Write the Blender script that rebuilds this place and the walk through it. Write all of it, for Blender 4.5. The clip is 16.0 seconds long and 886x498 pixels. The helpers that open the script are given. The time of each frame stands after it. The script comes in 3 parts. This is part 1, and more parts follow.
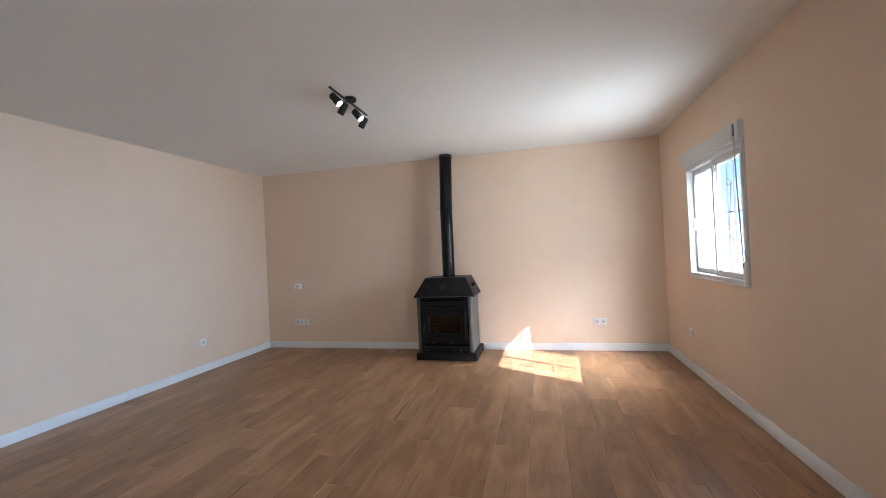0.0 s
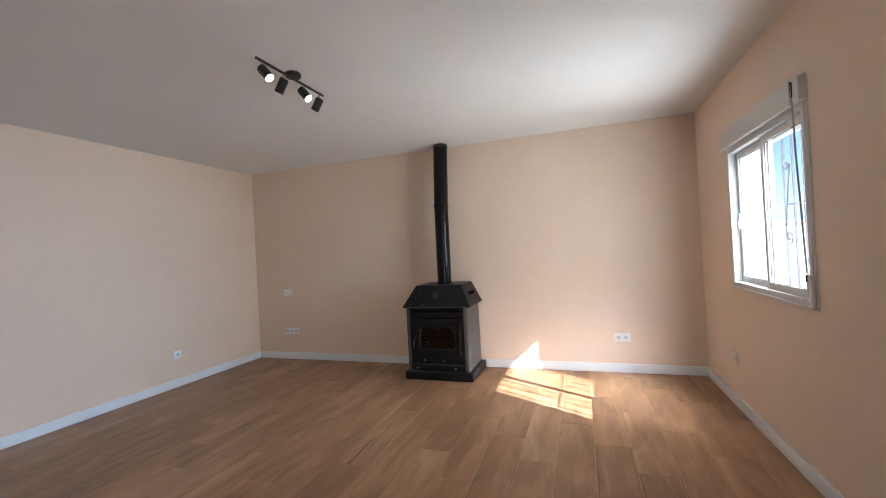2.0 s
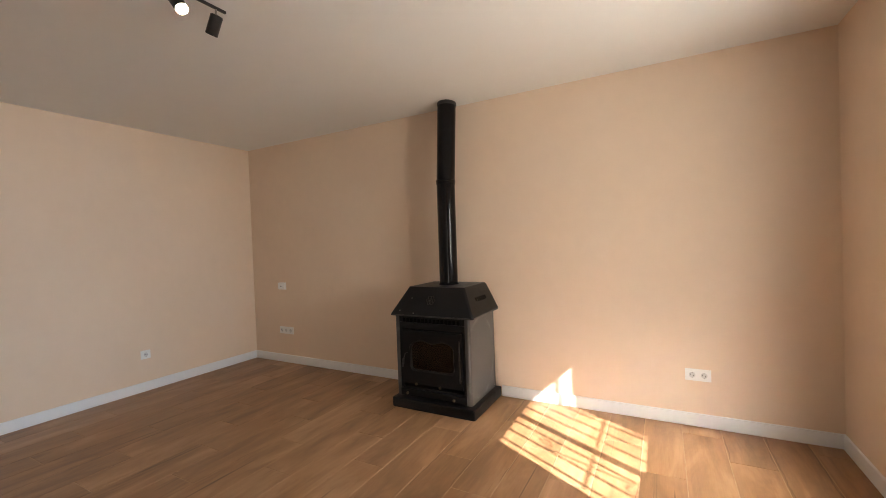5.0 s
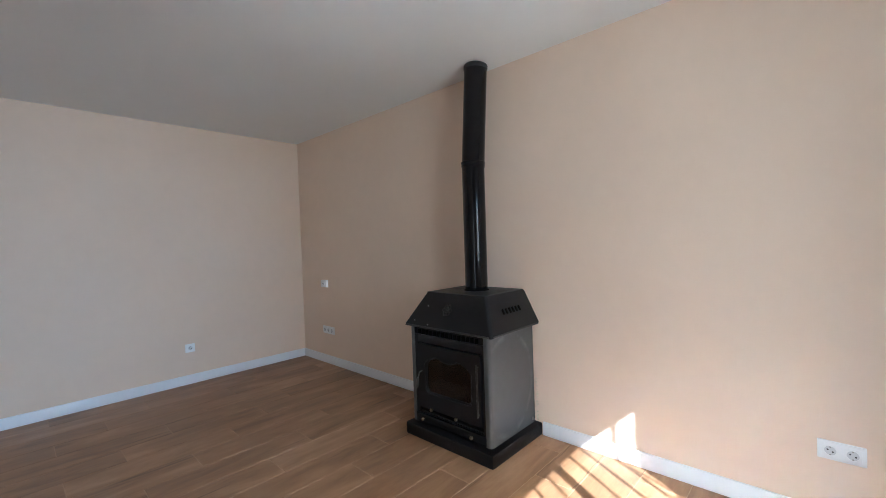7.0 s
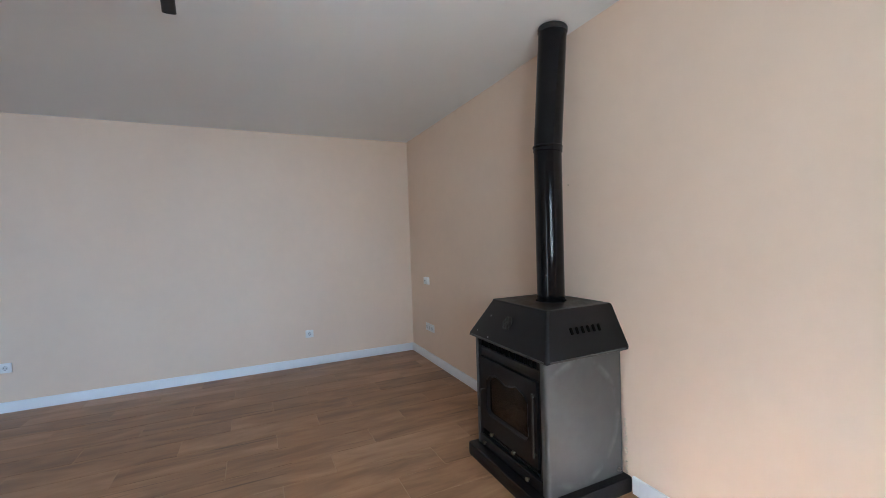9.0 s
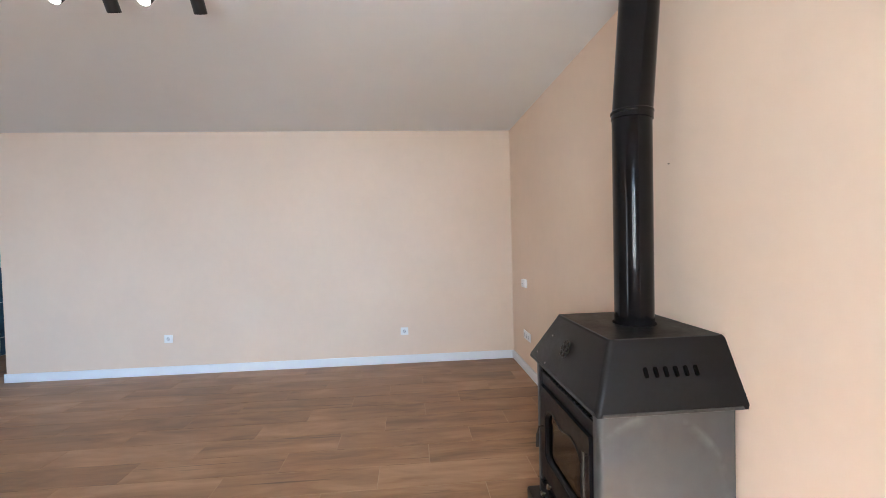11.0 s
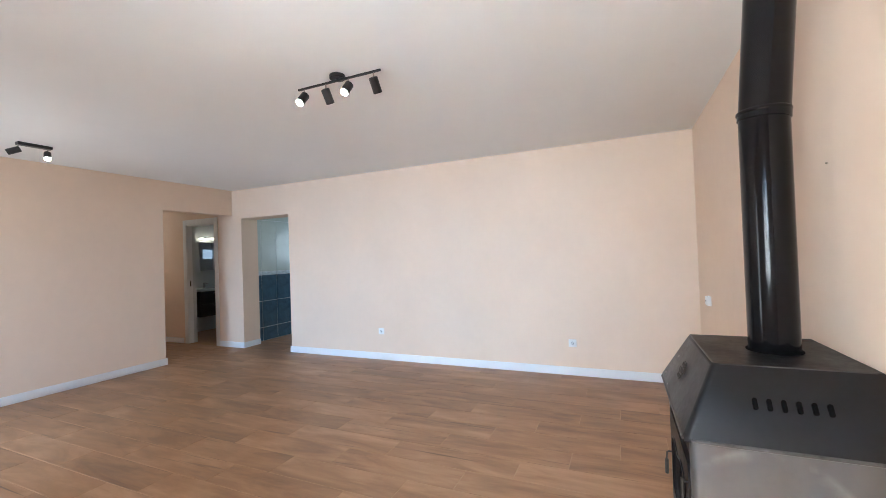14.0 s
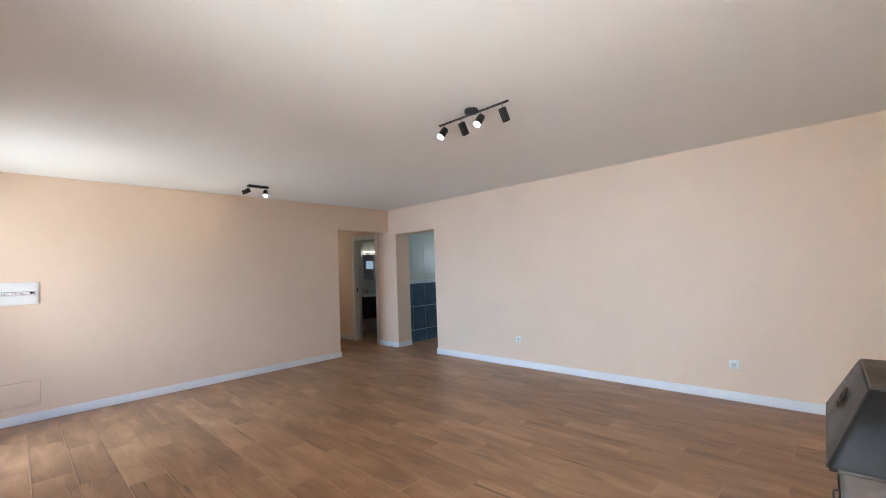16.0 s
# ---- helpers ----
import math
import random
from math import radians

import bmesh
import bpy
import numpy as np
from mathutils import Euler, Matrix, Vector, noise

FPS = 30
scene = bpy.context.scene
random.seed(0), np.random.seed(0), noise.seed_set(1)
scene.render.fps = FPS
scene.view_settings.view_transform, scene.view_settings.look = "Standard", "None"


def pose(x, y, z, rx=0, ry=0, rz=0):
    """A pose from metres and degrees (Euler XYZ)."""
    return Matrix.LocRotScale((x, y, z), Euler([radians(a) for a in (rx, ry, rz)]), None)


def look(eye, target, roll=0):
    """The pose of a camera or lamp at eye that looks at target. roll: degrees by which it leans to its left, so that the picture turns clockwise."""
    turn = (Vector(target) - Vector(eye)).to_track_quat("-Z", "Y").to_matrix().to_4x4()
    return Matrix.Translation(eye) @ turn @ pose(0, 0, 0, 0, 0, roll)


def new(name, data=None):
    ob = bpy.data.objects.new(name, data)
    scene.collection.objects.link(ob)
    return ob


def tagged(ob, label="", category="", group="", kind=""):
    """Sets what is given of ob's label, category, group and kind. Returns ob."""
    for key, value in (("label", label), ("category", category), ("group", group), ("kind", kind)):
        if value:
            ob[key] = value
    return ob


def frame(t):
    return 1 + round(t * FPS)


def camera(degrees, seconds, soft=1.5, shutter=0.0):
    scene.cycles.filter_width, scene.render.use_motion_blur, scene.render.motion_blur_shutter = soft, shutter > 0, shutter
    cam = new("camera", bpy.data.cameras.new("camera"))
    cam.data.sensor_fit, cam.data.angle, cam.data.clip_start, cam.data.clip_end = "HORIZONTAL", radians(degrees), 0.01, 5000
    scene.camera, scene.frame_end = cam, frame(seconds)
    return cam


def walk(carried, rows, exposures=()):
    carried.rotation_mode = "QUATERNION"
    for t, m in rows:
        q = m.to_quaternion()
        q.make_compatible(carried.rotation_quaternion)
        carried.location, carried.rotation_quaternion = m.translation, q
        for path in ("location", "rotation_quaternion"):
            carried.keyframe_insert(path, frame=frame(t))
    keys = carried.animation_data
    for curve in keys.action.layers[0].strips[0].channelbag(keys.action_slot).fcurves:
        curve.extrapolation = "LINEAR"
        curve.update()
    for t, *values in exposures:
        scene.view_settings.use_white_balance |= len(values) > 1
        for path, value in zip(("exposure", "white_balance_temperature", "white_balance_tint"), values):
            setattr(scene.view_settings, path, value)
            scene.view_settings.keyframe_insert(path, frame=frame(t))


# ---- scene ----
cam = camera(95.1, 16.0, soft=0.9)
PATH = [
    (0, (4.038, 1.309, 1.321), (3.566, 3.253, 1.331), -2.8),
    (0.5, (4.049, 1.509, 1.339), (3.547, 3.445, 1.349), -2.9),
    (1, (4.121, 1.669, 1.334), (3.578, 3.594, 1.347), -3.0),
    (1.5, (4.273, 1.895, 1.352), (3.675, 3.804, 1.365), -3.1),
    (2, (4.346, 2.061, 1.353), (3.701, 3.954, 1.364), -3.1),
    (2.5, (4.386, 2.295, 1.347), (3.686, 4.168, 1.359), -2.9),
    (3, (4.406, 2.456, 1.352), (3.663, 4.313, 1.356), -2.9),
    (5.5, (4.546, 3.549, 1.358), (3.516, 5.262, 1.314), -2.1),
    (6, (4.592, 3.778, 1.359), (3.469, 5.433, 1.312), -2.2),
    (6.5, (4.624, 3.988, 1.346), (3.385, 5.557, 1.31), -2.0),
    (7, (4.64, 4.176, 1.347), (3.278, 5.639, 1.305), -2.0),
    (7.5, (4.643, 4.36, 1.354), (3.151, 5.692, 1.313), -1.9),
    (8, (4.661, 4.498, 1.359), (3.051, 5.683, 1.31), -1.9),
    (8.5, (4.719, 4.696, 1.377), (3.0, 5.716, 1.32), -1.9),
    (9, (4.742, 4.856, 1.371), (2.931, 5.702, 1.321), -1.9),
    (11.5, (4.49, 5.553, 1.369), (2.491, 5.544, 1.319), -1.6),
    (12, (4.489, 5.592, 1.366), (2.497, 5.414, 1.321), -1.8),
    (12.5, (4.525, 5.687, 1.344), (2.555, 5.346, 1.316), -1.8),
    (13, (4.644, 5.757, 1.364), (2.703, 5.274, 1.34), -1.8),
    (13.5, (4.703, 5.804, 1.385), (2.805, 5.175, 1.387), -1.9),
    (14, (4.738, 5.914, 1.385), (2.906, 5.113, 1.418), -2.0),
    (14.5, (4.777, 6.007, 1.39), (3.027, 5.042, 1.457), -2.1),
    (15, (4.82, 6.086, 1.402), (3.171, 4.959, 1.494), -2.2),
    (15.5, (4.856, 6.102, 1.405), (3.305, 4.843, 1.507), -2.3),
    (16, (4.916, 6.114, 1.405), (3.462, 4.743, 1.507), -2.2),
]
EXPOSURES = [(0.0, 2.68, 5400, 7), (3.0, 2.52, 5850, 8), (5.5, 2.42, 6950, 12), (6.0, 2.38, 5150, 4), (9.0, 2.54, 5150, 4), (11.5, 3.34, 5700, 8), (12.3, 3.47, 5800, 8), (13.0, 3.54, 5500, 7), (14.0, 3.50, 5450, 7), (16.0, 3.18, 5650, 7)]
walk(cam, [(t, look(eye, target, roll)) for t, eye, target, roll in PATH], EXPOSURES)

# ==== build ====
# ---- light ----
SUN_WAY = Vector((-1.06, 0.6, -1.0)).normalized()
world = bpy.data.worlds.new("sky")
scene.world = world
world.use_nodes = True
sky = world.node_tree.nodes.new("ShaderNodeTexSky")
sky.sky_type, sky.sun_disc = "NISHITA", False
sky.dust_density, sky.air_density, sky.ozone_density = 0.0, 0.8, 3.0
sky.sun_elevation = math.asin(-SUN_WAY.z)
sky.sun_rotation = math.atan2(-SUN_WAY.x, -SUN_WAY.y)
world.node_tree.links.new(sky.outputs["Color"], world.node_tree.nodes["Background"].inputs["Color"])
world.node_tree.nodes["Background"].inputs["Strength"].default_value = 0.05
sun = new("sun", bpy.data.lights.new("sun", "SUN"))
sun.data.energy, sun.data.angle, sun.data.color = 4.2, radians(0.4), (1.0, 0.975, 0.935)
sun.matrix_world = look((12, -4, 10), Vector((12, -4, 10)) + SUN_WAY)


def daylight(name, energy, width, height, eye, target, spread=180, colour=(0.64, 0.82, 1.0)):
    """An area lamp that stands in for daylight entering a room."""
    ob = new(name, bpy.data.lights.new(name, "AREA"))
    ob.data.shape, ob.data.size, ob.data.size_y = "RECTANGLE", width, height
    ob.data.energy, ob.data.color = energy, colour
    ob.data.spread = radians(spread)
    ob.matrix_world = look(eye, target)


daylight("window_skylight", 1.5, 1.1, 1.0, (5.84, 5.175, 1.5), (1.0, 4.3, 0.6), 64, (0.48, 0.73, 1.0))
# fill lamp added outside the window in place of the terrace's bounced sun
daylight("window_bounce_fill", 5.6, 1.1, 0.9, (5.86, 5.175, 1.42), (2.8, 6.3, 2.3), 150, (1.0, 0.97, 0.88))
daylight("entrance_skylight", 2.7, 1.2, 1.8, (5.62, 0.97, 1.1), (0.8, 1.7, -0.1), 80, (0.48, 0.73, 1.0))
# second added fill: warm wide light, as if bounced up through the entrance
daylight("entrance_bounce_fill", 3.9, 1.2, 1.8, (5.64, 0.97, 1.05), (2.6, 2.6, 2.3), 165, (1.0, 0.96, 0.88))
# added lamps against solid walls, where unseen bathroom and kitchen windows would be
daylight("bathroom_daylight", 0.15, 1.2, 0.80, (-2.6, -0.03, 1.62), (-2.6, -1.5, 1.4), 180, (0.70, 0.86, 1.0))
daylight("kitchen_daylight", 3.0, 1.2, 1.0, (-3.19, 1.9, 1.55), (0.0, 1.9, 1.3), 180, (0.88, 0.96, 1.0))



# ---- materials ----
def material(name, color, rough=0.6, metal=0.0, vary=0.0, scale=6.0, bump=0.0, bump_scale=80.0, fine=0.0, spec=0.5, stretch=(1, 1, 1)):
    """A plain surface with two scales of variation and fine relief."""
    m = bpy.data.materials.new(name)
    m.use_nodes = True
    n, l = m.node_tree.nodes, m.node_tree.links
    b = n["Principled BSDF"]
    b.inputs["Base Color"].default_value = (*color, 1)
    b.inputs["Roughness"].default_value, b.inputs["Metallic"].default_value = rough, metal
    b.inputs["Specular IOR Level"].default_value = spec
    co = n.new("ShaderNodeTexCoord")
    mp = n.new("ShaderNodeMapping")
    mp.inputs["Scale"].default_value = stretch
    l.new(co.outputs["Object"], mp.inputs["Vector"])
    if vary:
        big, small = n.new("ShaderNodeTexNoise"), n.new("ShaderNodeTexNoise")
        big.inputs["Scale"].default_value, big.inputs["Detail"].default_value = scale, 3
        small.inputs["Scale"].default_value, small.inputs["Detail"].default_value = scale * 9, 4
        add = n.new("ShaderNodeMath")
        add.operation = "MULTIPLY_ADD"
        add.inputs[1].default_value = 0.5
        l.new(mp.outputs[0], big.inputs["Vector"]), l.new(mp.outputs[0], small.inputs["Vector"])
        l.new(small.outputs["Fac"], add.inputs[0]), l.new(big.outputs["Fac"], add.inputs[2])
        r = n.new("ShaderNodeMapRange")
        r.inputs["From Min"].default_value, r.inputs["From Max"].default_value = 0.45, 1.05
        r.inputs["To Min"].default_value, r.inputs["To Max"].default_value = 1 - vary, 1 + vary
        mix = n.new("ShaderNodeVectorMath")
        mix.operation = "SCALE"
        mix.inputs[0].default_value = color
        l.new(add.outputs[0], r.inputs["Value"]), l.new(r.outputs[0], mix.inputs["Scale"])
        l.new(mix.outputs[0], b.inputs["Base Color"])
        if fine:
            rr = n.new("ShaderNodeMapRange")
            rr.inputs["From Min"].default_value, rr.inputs["From Max"].default_value = 0.45, 1.05
            rr.inputs["To Min"].default_value, rr.inputs["To Max"].default_value = rough - fine, rough + fine
            l.new(add.outputs[0], rr.inputs["Value"]), l.new(rr.outputs[0], b.inputs["Roughness"])
    if bump:
        t = n.new("ShaderNodeTexNoise")
        t.inputs["Scale"].default_value, t.inputs["Detail"].default_value = bump_scale, 5
        l.new(mp.outputs[0], t.inputs["Vector"])
        bp = n.new("ShaderNodeBump")
        bp.inputs["Strength"].default_value, bp.inputs["Distance"].default_value = bump, 0.004
        l.new(t.outputs["Fac"], bp.inputs["Height"]), l.new(bp.outputs[0], b.inputs["Normal"])
    return m


def wood_tile_material():
    """Wood-effect porcelain: grain along the plank, each plank cut from another place and a little lighter or darker."""
    m = material("wood_effect_tile", (0.2, 0.12, 0.07), 0.36)
    n, l = m.node_tree.nodes, m.node_tree.links
    b = n["Principled BSDF"]
    co, info = n.new("ShaderNodeTexCoord"), n.new("ShaderNodeObjectInfo")
    off = n.new("ShaderNodeVectorMath")
    off.operation = "SCALE"
    off.inputs[0].default_value = (37.0, 91.0, 13.0)
    l.new(info.outputs["Random"], off.inputs["Scale"])
    add = n.new("ShaderNodeVectorMath")
    l.new(co.outputs["Object"], add.inputs[0]), l.new(off.outputs[0], add.inputs[1])

    def grain(sx, sy, detail, rough, warp):
        mp = n.new("ShaderNodeMapping")
        mp.inputs["Scale"].default_value = (sx, sy, 1)
        t = n.new("ShaderNodeTexNoise")
        t.inputs["Scale"].default_value, t.inputs["Detail"].default_value = 1.0, detail
        t.inputs["Roughness"].default_value, t.inputs["Distortion"].default_value = rough, warp
        l.new(add.outputs[0], mp.inputs["Vector"]), l.new(mp.outputs[0], t.inputs["Vector"])
        return t.outputs["Fac"]

    broad, streak, fibre, split = grain(6.5, 1.5, 4, 0.6, 0.5), grain(34, 1.8, 5, 0.62, 0.3), grain(220, 8, 4, 0.6, 0.0), grain(26, 0.9, 2, 0.4, 0.8)
    ramp = n.new("ShaderNodeValToRGB")
    e = ramp.color_ramp.elements
    e[0].position, e[0].color = 0.28, (0.185, 0.094, 0.044, 1)
    e[1].position, e[1].color = 0.74, (0.455, 0.270, 0.150, 1)
    mid = e.new(0.5)
    mid.color = (0.310, 0.165, 0.080, 1)
    s1, s2 = n.new("ShaderNodeMath"), n.new("ShaderNodeMath")
    s1.operation = s2.operation = "MULTIPLY_ADD"
    l.new(broad, s1.inputs[0])
    s1.inputs[1].default_value, s1.inputs[2].default_value = 0.90, -0.125
    l.new(streak, s2.inputs[0]), l.new(s1.outputs[0], s2.inputs[2])
    s2.inputs[1].default_value = 0.22
    s3 = n.new("ShaderNodeMath")
    s3.operation = "MULTIPLY_ADD"
    l.new(fibre, s3.inputs[0]), l.new(s2.outputs[0], s3.inputs[2])
    s3.inputs[1].default_value = 0.09
    tone = n.new("ShaderNodeMath")
    tone.operation = "MULTIPLY_ADD"
    l.new(info.outputs["Random"], tone.inputs[0]), l.new(s3.outputs[0], tone.inputs[2])
    tone.inputs[1].default_value = 0.16
    sub = n.new("ShaderNodeMath")
    sub.operation = "SUBTRACT"
    sub.inputs[1].default_value = 0.08
    l.new(tone.outputs[0], sub.inputs[0]), l.new(sub.outputs[0], ramp.inputs["Fac"])
    # narrow dark splits along the grain
    cut = n.new("ShaderNodeMapRange")
    cut.inputs["From Min"].default_value, cut.inputs["From Max"].default_value = 0.70, 0.76
    cut.inputs["To Min"].default_value, cut.inputs["To Max"].default_value = 1.0, 0.45
    shade = n.new("ShaderNodeVectorMath")
    shade.operation = "SCALE"
    l.new(split, cut.inputs["Value"]), l.new(ramp.outputs["Color"], shade.inputs[0]), l.new(cut.outputs[0], shade.inputs["Scale"])
    # wavering dark bark line near the long edges, broken along the plank
    axis, side = n.new("ShaderNodeSeparateXYZ"), n.new("ShaderNodeMath")
    side.operation = "ABSOLUTE"
    l.new(co.outputs["Object"], axis.inputs[0]), l.new(axis.outputs["X"], side.inputs[0])
    wander = n.new("ShaderNodeMath")
    wander.operation = "MULTIPLY_ADD"
    wander.inputs[1].default_value = 0.055
    l.new(grain(1.5, 4.2, 5, 0.6, 0.0), wander.inputs[0]), l.new(side.outputs[0], wander.inputs[2])
    apart = n.new("ShaderNodeMath")
    apart.operation = "MULTIPLY_ADD"
    apart.inputs[1].default_value = -0.024
    l.new(info.outputs["Random"], apart.inputs[0]), l.new(wander.outputs[0], apart.inputs[2])
    bark = n.new("ShaderNodeValToRGB")
    be = bark.color_ramp.elements
    be[0].position, be[0].color = 0.1290, (1, 1, 1, 1)
    be[1].position, be[1].color = 0.1365, (1, 1, 1, 1)
    dark = be.new(0.1328)
    dark.color = (0.52, 0.50, 0.48, 1)
    l.new(apart.outputs[0], bark.inputs["Fac"])
    barked = n.new("ShaderNodeVectorMath")
    barked.operation = "MULTIPLY"
    l.new(shade.outputs[0], barked.inputs[0]), l.new(bark.outputs["Color"], barked.inputs[1])
    l.new(barked.outputs[0], b.inputs["Base Color"])
    rr = n.new("ShaderNodeMapRange")
    rr.inputs["To Min"].default_value, rr.inputs["To Max"].default_value = 0.30, 0.48
    l.new(streak, rr.inputs["Value"]), l.new(rr.outputs[0], b.inputs["Roughness"])
    bp = n.new("ShaderNodeBump")
    bp.inputs["Strength"].default_value, bp.inputs["Distance"].default_value = 0.12, 0.002
    l.new(fibre, bp.inputs["Height"]), l.new(bp.outputs[0], b.inputs["Normal"])
    return m


def scuffed_side_material():
    """Worn grey steel with a pale wiped arc and faint vertical rub marks."""
    m = material("worn_grey_stove_side", (0.100, 0.103, 0.103), 0.36, metal=0.45, vary=0.14, scale=2.2, fine=0.10, bump=0.05, bump_scale=200)
    n, l = m.node_tree.nodes, m.node_tree.links
    b = n["Principled BSDF"]
    under = b.inputs["Base Color"].links[0].from_socket
    co = n.new("ShaderNodeTexCoord")
    away = n.new("ShaderNodeVectorMath")
    away.operation = "SUBTRACT"
    away.inputs[1].default_value = (0, 6.30, 0.42)
    flat = n.new("ShaderNodeVectorMath")
    flat.operation = "MULTIPLY"
    flat.inputs[1].default_value = (0, 1.15, 1.0)
    far = n.new("ShaderNodeVectorMath")
    far.operation = "LENGTH"
    l.new(co.outputs["Object"], away.inputs[0]), l.new(away.outputs[0], flat.inputs[0]), l.new(flat.outputs[0], far.inputs[0])
    arc = n.new("ShaderNodeValToRGB")
    e = arc.color_ramp.elements
    e[0].position, e[0].color = 0.285, (0, 0, 0, 1)
    e[1].position, e[1].color = 0.335, (0, 0, 0, 1)
    e.new(0.318).color = (1, 1, 1, 1)
    l.new(far.outputs["Value"], arc.inputs["Fac"])
    rub = n.new("ShaderNodeTexNoise")
    rub.inputs["Scale"].default_value, rub.inputs["Detail"].default_value = 9.0, 5
    l.new(co.outputs["Object"], rub.inputs["Vector"])
    patch = n.new("ShaderNodeMapRange")
    patch.inputs["From Min"].default_value, patch.inputs["From Max"].default_value = 0.42, 0.66
    l.new(rub.outputs["Fac"], patch.inputs["Value"])
    amount = n.new("ShaderNodeMath")
    amount.operation = "MULTIPLY"
    l.new(arc.outputs["Color"], amount.inputs[0]), l.new(patch.outputs[0], amount.inputs[1])
    mix = n.new("ShaderNodeMix")
    mix.data_type = "RGBA"
    tint = [k for k in mix.inputs if k.type == "RGBA"]
    tint[1].default_value = (0.165, 0.168, 0.168, 1)
    l.new(amount.outputs[0], mix.inputs["Factor"]), l.new(under, tint[0])
    l.new([k for k in mix.outputs if k.type == "RGBA"][0], b.inputs["Base Color"])
    return m


def emitter(name, color, strength):
    m = bpy.data.materials.new(name)
    m.use_nodes = True
    b = m.node_tree.nodes["Principled BSDF"]
    b.inputs["Base Color"].default_value = (*color, 1)
    b.inputs["Emission Color"].default_value = (*color, 1)
    b.inputs["Emission Strength"].default_value = strength
    return m


def glass_material(name, tint=(1, 1, 1)):
    m = bpy.data.materials.new(name)
    m.use_nodes = True
    b = m.node_tree.nodes["Principled BSDF"]
    b.inputs["Base Color"].default_value = (*tint, 1)
    b.inputs["Transmission Weight"].default_value, b.inputs["Roughness"].default_value = 1.0, 0.0
    b.inputs["IOR"].default_value = 1.45
    return m


PAINT = material("peach_wall_paint", (0.76, 0.605, 0.475), 0.75, vary=0.03, scale=1.3, bump=0.06, bump_scale=80, spec=0.3)
CEILING = material("white_ceiling_paint", (0.80, 0.79, 0.77), 0.8, vary=0.015, scale=1.1, bump=0.08, bump_scale=120, spec=0.3)
SKIRT = material("white_skirting_lacquer", (0.80, 0.81, 0.83), 0.35, vary=0.02, scale=3, bump=0.03, bump_scale=60)
TILE = wood_tile_material()
GROUT = material("pale_brown_grout", (0.43, 0.30, 0.20), 0.95, vary=0.2, scale=20, bump=0.3, bump_scale=300, spec=0.1)
STEEL = material("black_stove_paint", (0.006, 0.006, 0.007), 0.40, vary=0.35, scale=5, fine=0.10, bump=0.08, bump_scale=220, spec=0.28)
SIDE = scuffed_side_material()
ENAMEL = material("gloss_black_enamel", (0.005, 0.005, 0.006), 0.13, vary=0.3, scale=8, fine=0.05, bump=0.007, bump_scale=9, spec=0.25)
CHROME = material("worn_steel", (0.36, 0.34, 0.32), 0.36, metal=1.0, vary=0.15, scale=40)
BRASS = material("dulled_brass", (0.20, 0.165, 0.12), 0.45, metal=0.9, vary=0.3, scale=60)
IRONCAST = material("cast_iron_log", (0.035, 0.031, 0.028), 0.75, vary=0.4, scale=30, bump=0.4, bump_scale=90)
ROSE = material("rubbed_cast_iron", (0.050, 0.046, 0.041), 0.42, metal=0.6, vary=0.4, scale=60)
CRUMB = material("cream_plaster_crumbs", (0.62, 0.55, 0.42), 0.9, vary=0.3, scale=60, bump=0.4, bump_scale=200)
WORN = material("rubbed_stove_edge", (0.055, 0.053, 0.051), 0.42, metal=0.3, vary=0.5, scale=14)
TAPE = material("crumpled_black_tape", (0.022, 0.022, 0.022), 0.35, vary=0.5, scale=40, bump=1.0, bump_scale=60)
REDMARK = material("faded_red_marking", (0.45, 0.12, 0.10), 0.5, vary=0.2, scale=50)
SOOT = material("sooty_firebox", (0.012, 0.011, 0.010), 0.9, vary=0.4, scale=12, bump=0.3, bump_scale=50)
PLASTIC = material("white_plastic", (0.80, 0.80, 0.79), 0.32, vary=0.015, scale=20)
# white plastic with the socket well's shade put into its greyer colour
SOCKETWELL = material("socket_well_shade_grey", (0.60, 0.60, 0.60), 0.4, vary=0.04, scale=40)
GREYHOLE = material("grey_socket_well", (0.30, 0.31, 0.32), 0.4, vary=0.05, scale=40)
# near-black colour for the shade inside slots and holes, and for dark marks
DARK = material("dark_gap", (0.004, 0.004, 0.004), 0.95, vary=0.2, scale=30, spec=0.05)
ALU = material("white_lacquered_aluminium", (0.60, 0.60, 0.59), 0.33, vary=0.02, scale=6)
RUBBER = material("black_gasket", (0.03, 0.03, 0.03), 0.6, vary=0.2, scale=40)
STRAP = material("grey_blind_strap", (0.42, 0.39, 0.35), 0.8, vary=0.15, scale=90, bump=0.4, bump_scale=400)
GLASS = glass_material("window_glass")
SMOKED = glass_material("smoked_stove_glass", (0.24, 0.22, 0.20))
GRILLE = material("pale_grey_painted_iron", (0.05, 0.062, 0.082), 0.4, vary=0.12, scale=18, bump=0.1, bump_scale=90)
SILL = material("polished_white_stone", (0.72, 0.70, 0.66), 0.16, vary=0.06, scale=7, bump=0.02, bump_scale=4)
STUCCO = material("white_rough_render", (0.80, 0.79, 0.76), 0.9, vary=0.05, scale=2, bump=0.5, bump_scale=45)
TERRACE = material("pale_terrace_concrete", (0.56, 0.53, 0.48), 0.85, vary=0.15, scale=1.2, bump=0.3, bump_scale=60)
GROUND = material("dry_field_ground", (0.26, 0.22, 0.14), 0.95, vary=0.3, scale=0.05, bump=0.3, bump_scale=2)
HILL = material("hazy_blue_hills", (0.20, 0.25, 0.32), 1.0, vary=0.25, scale=0.01)
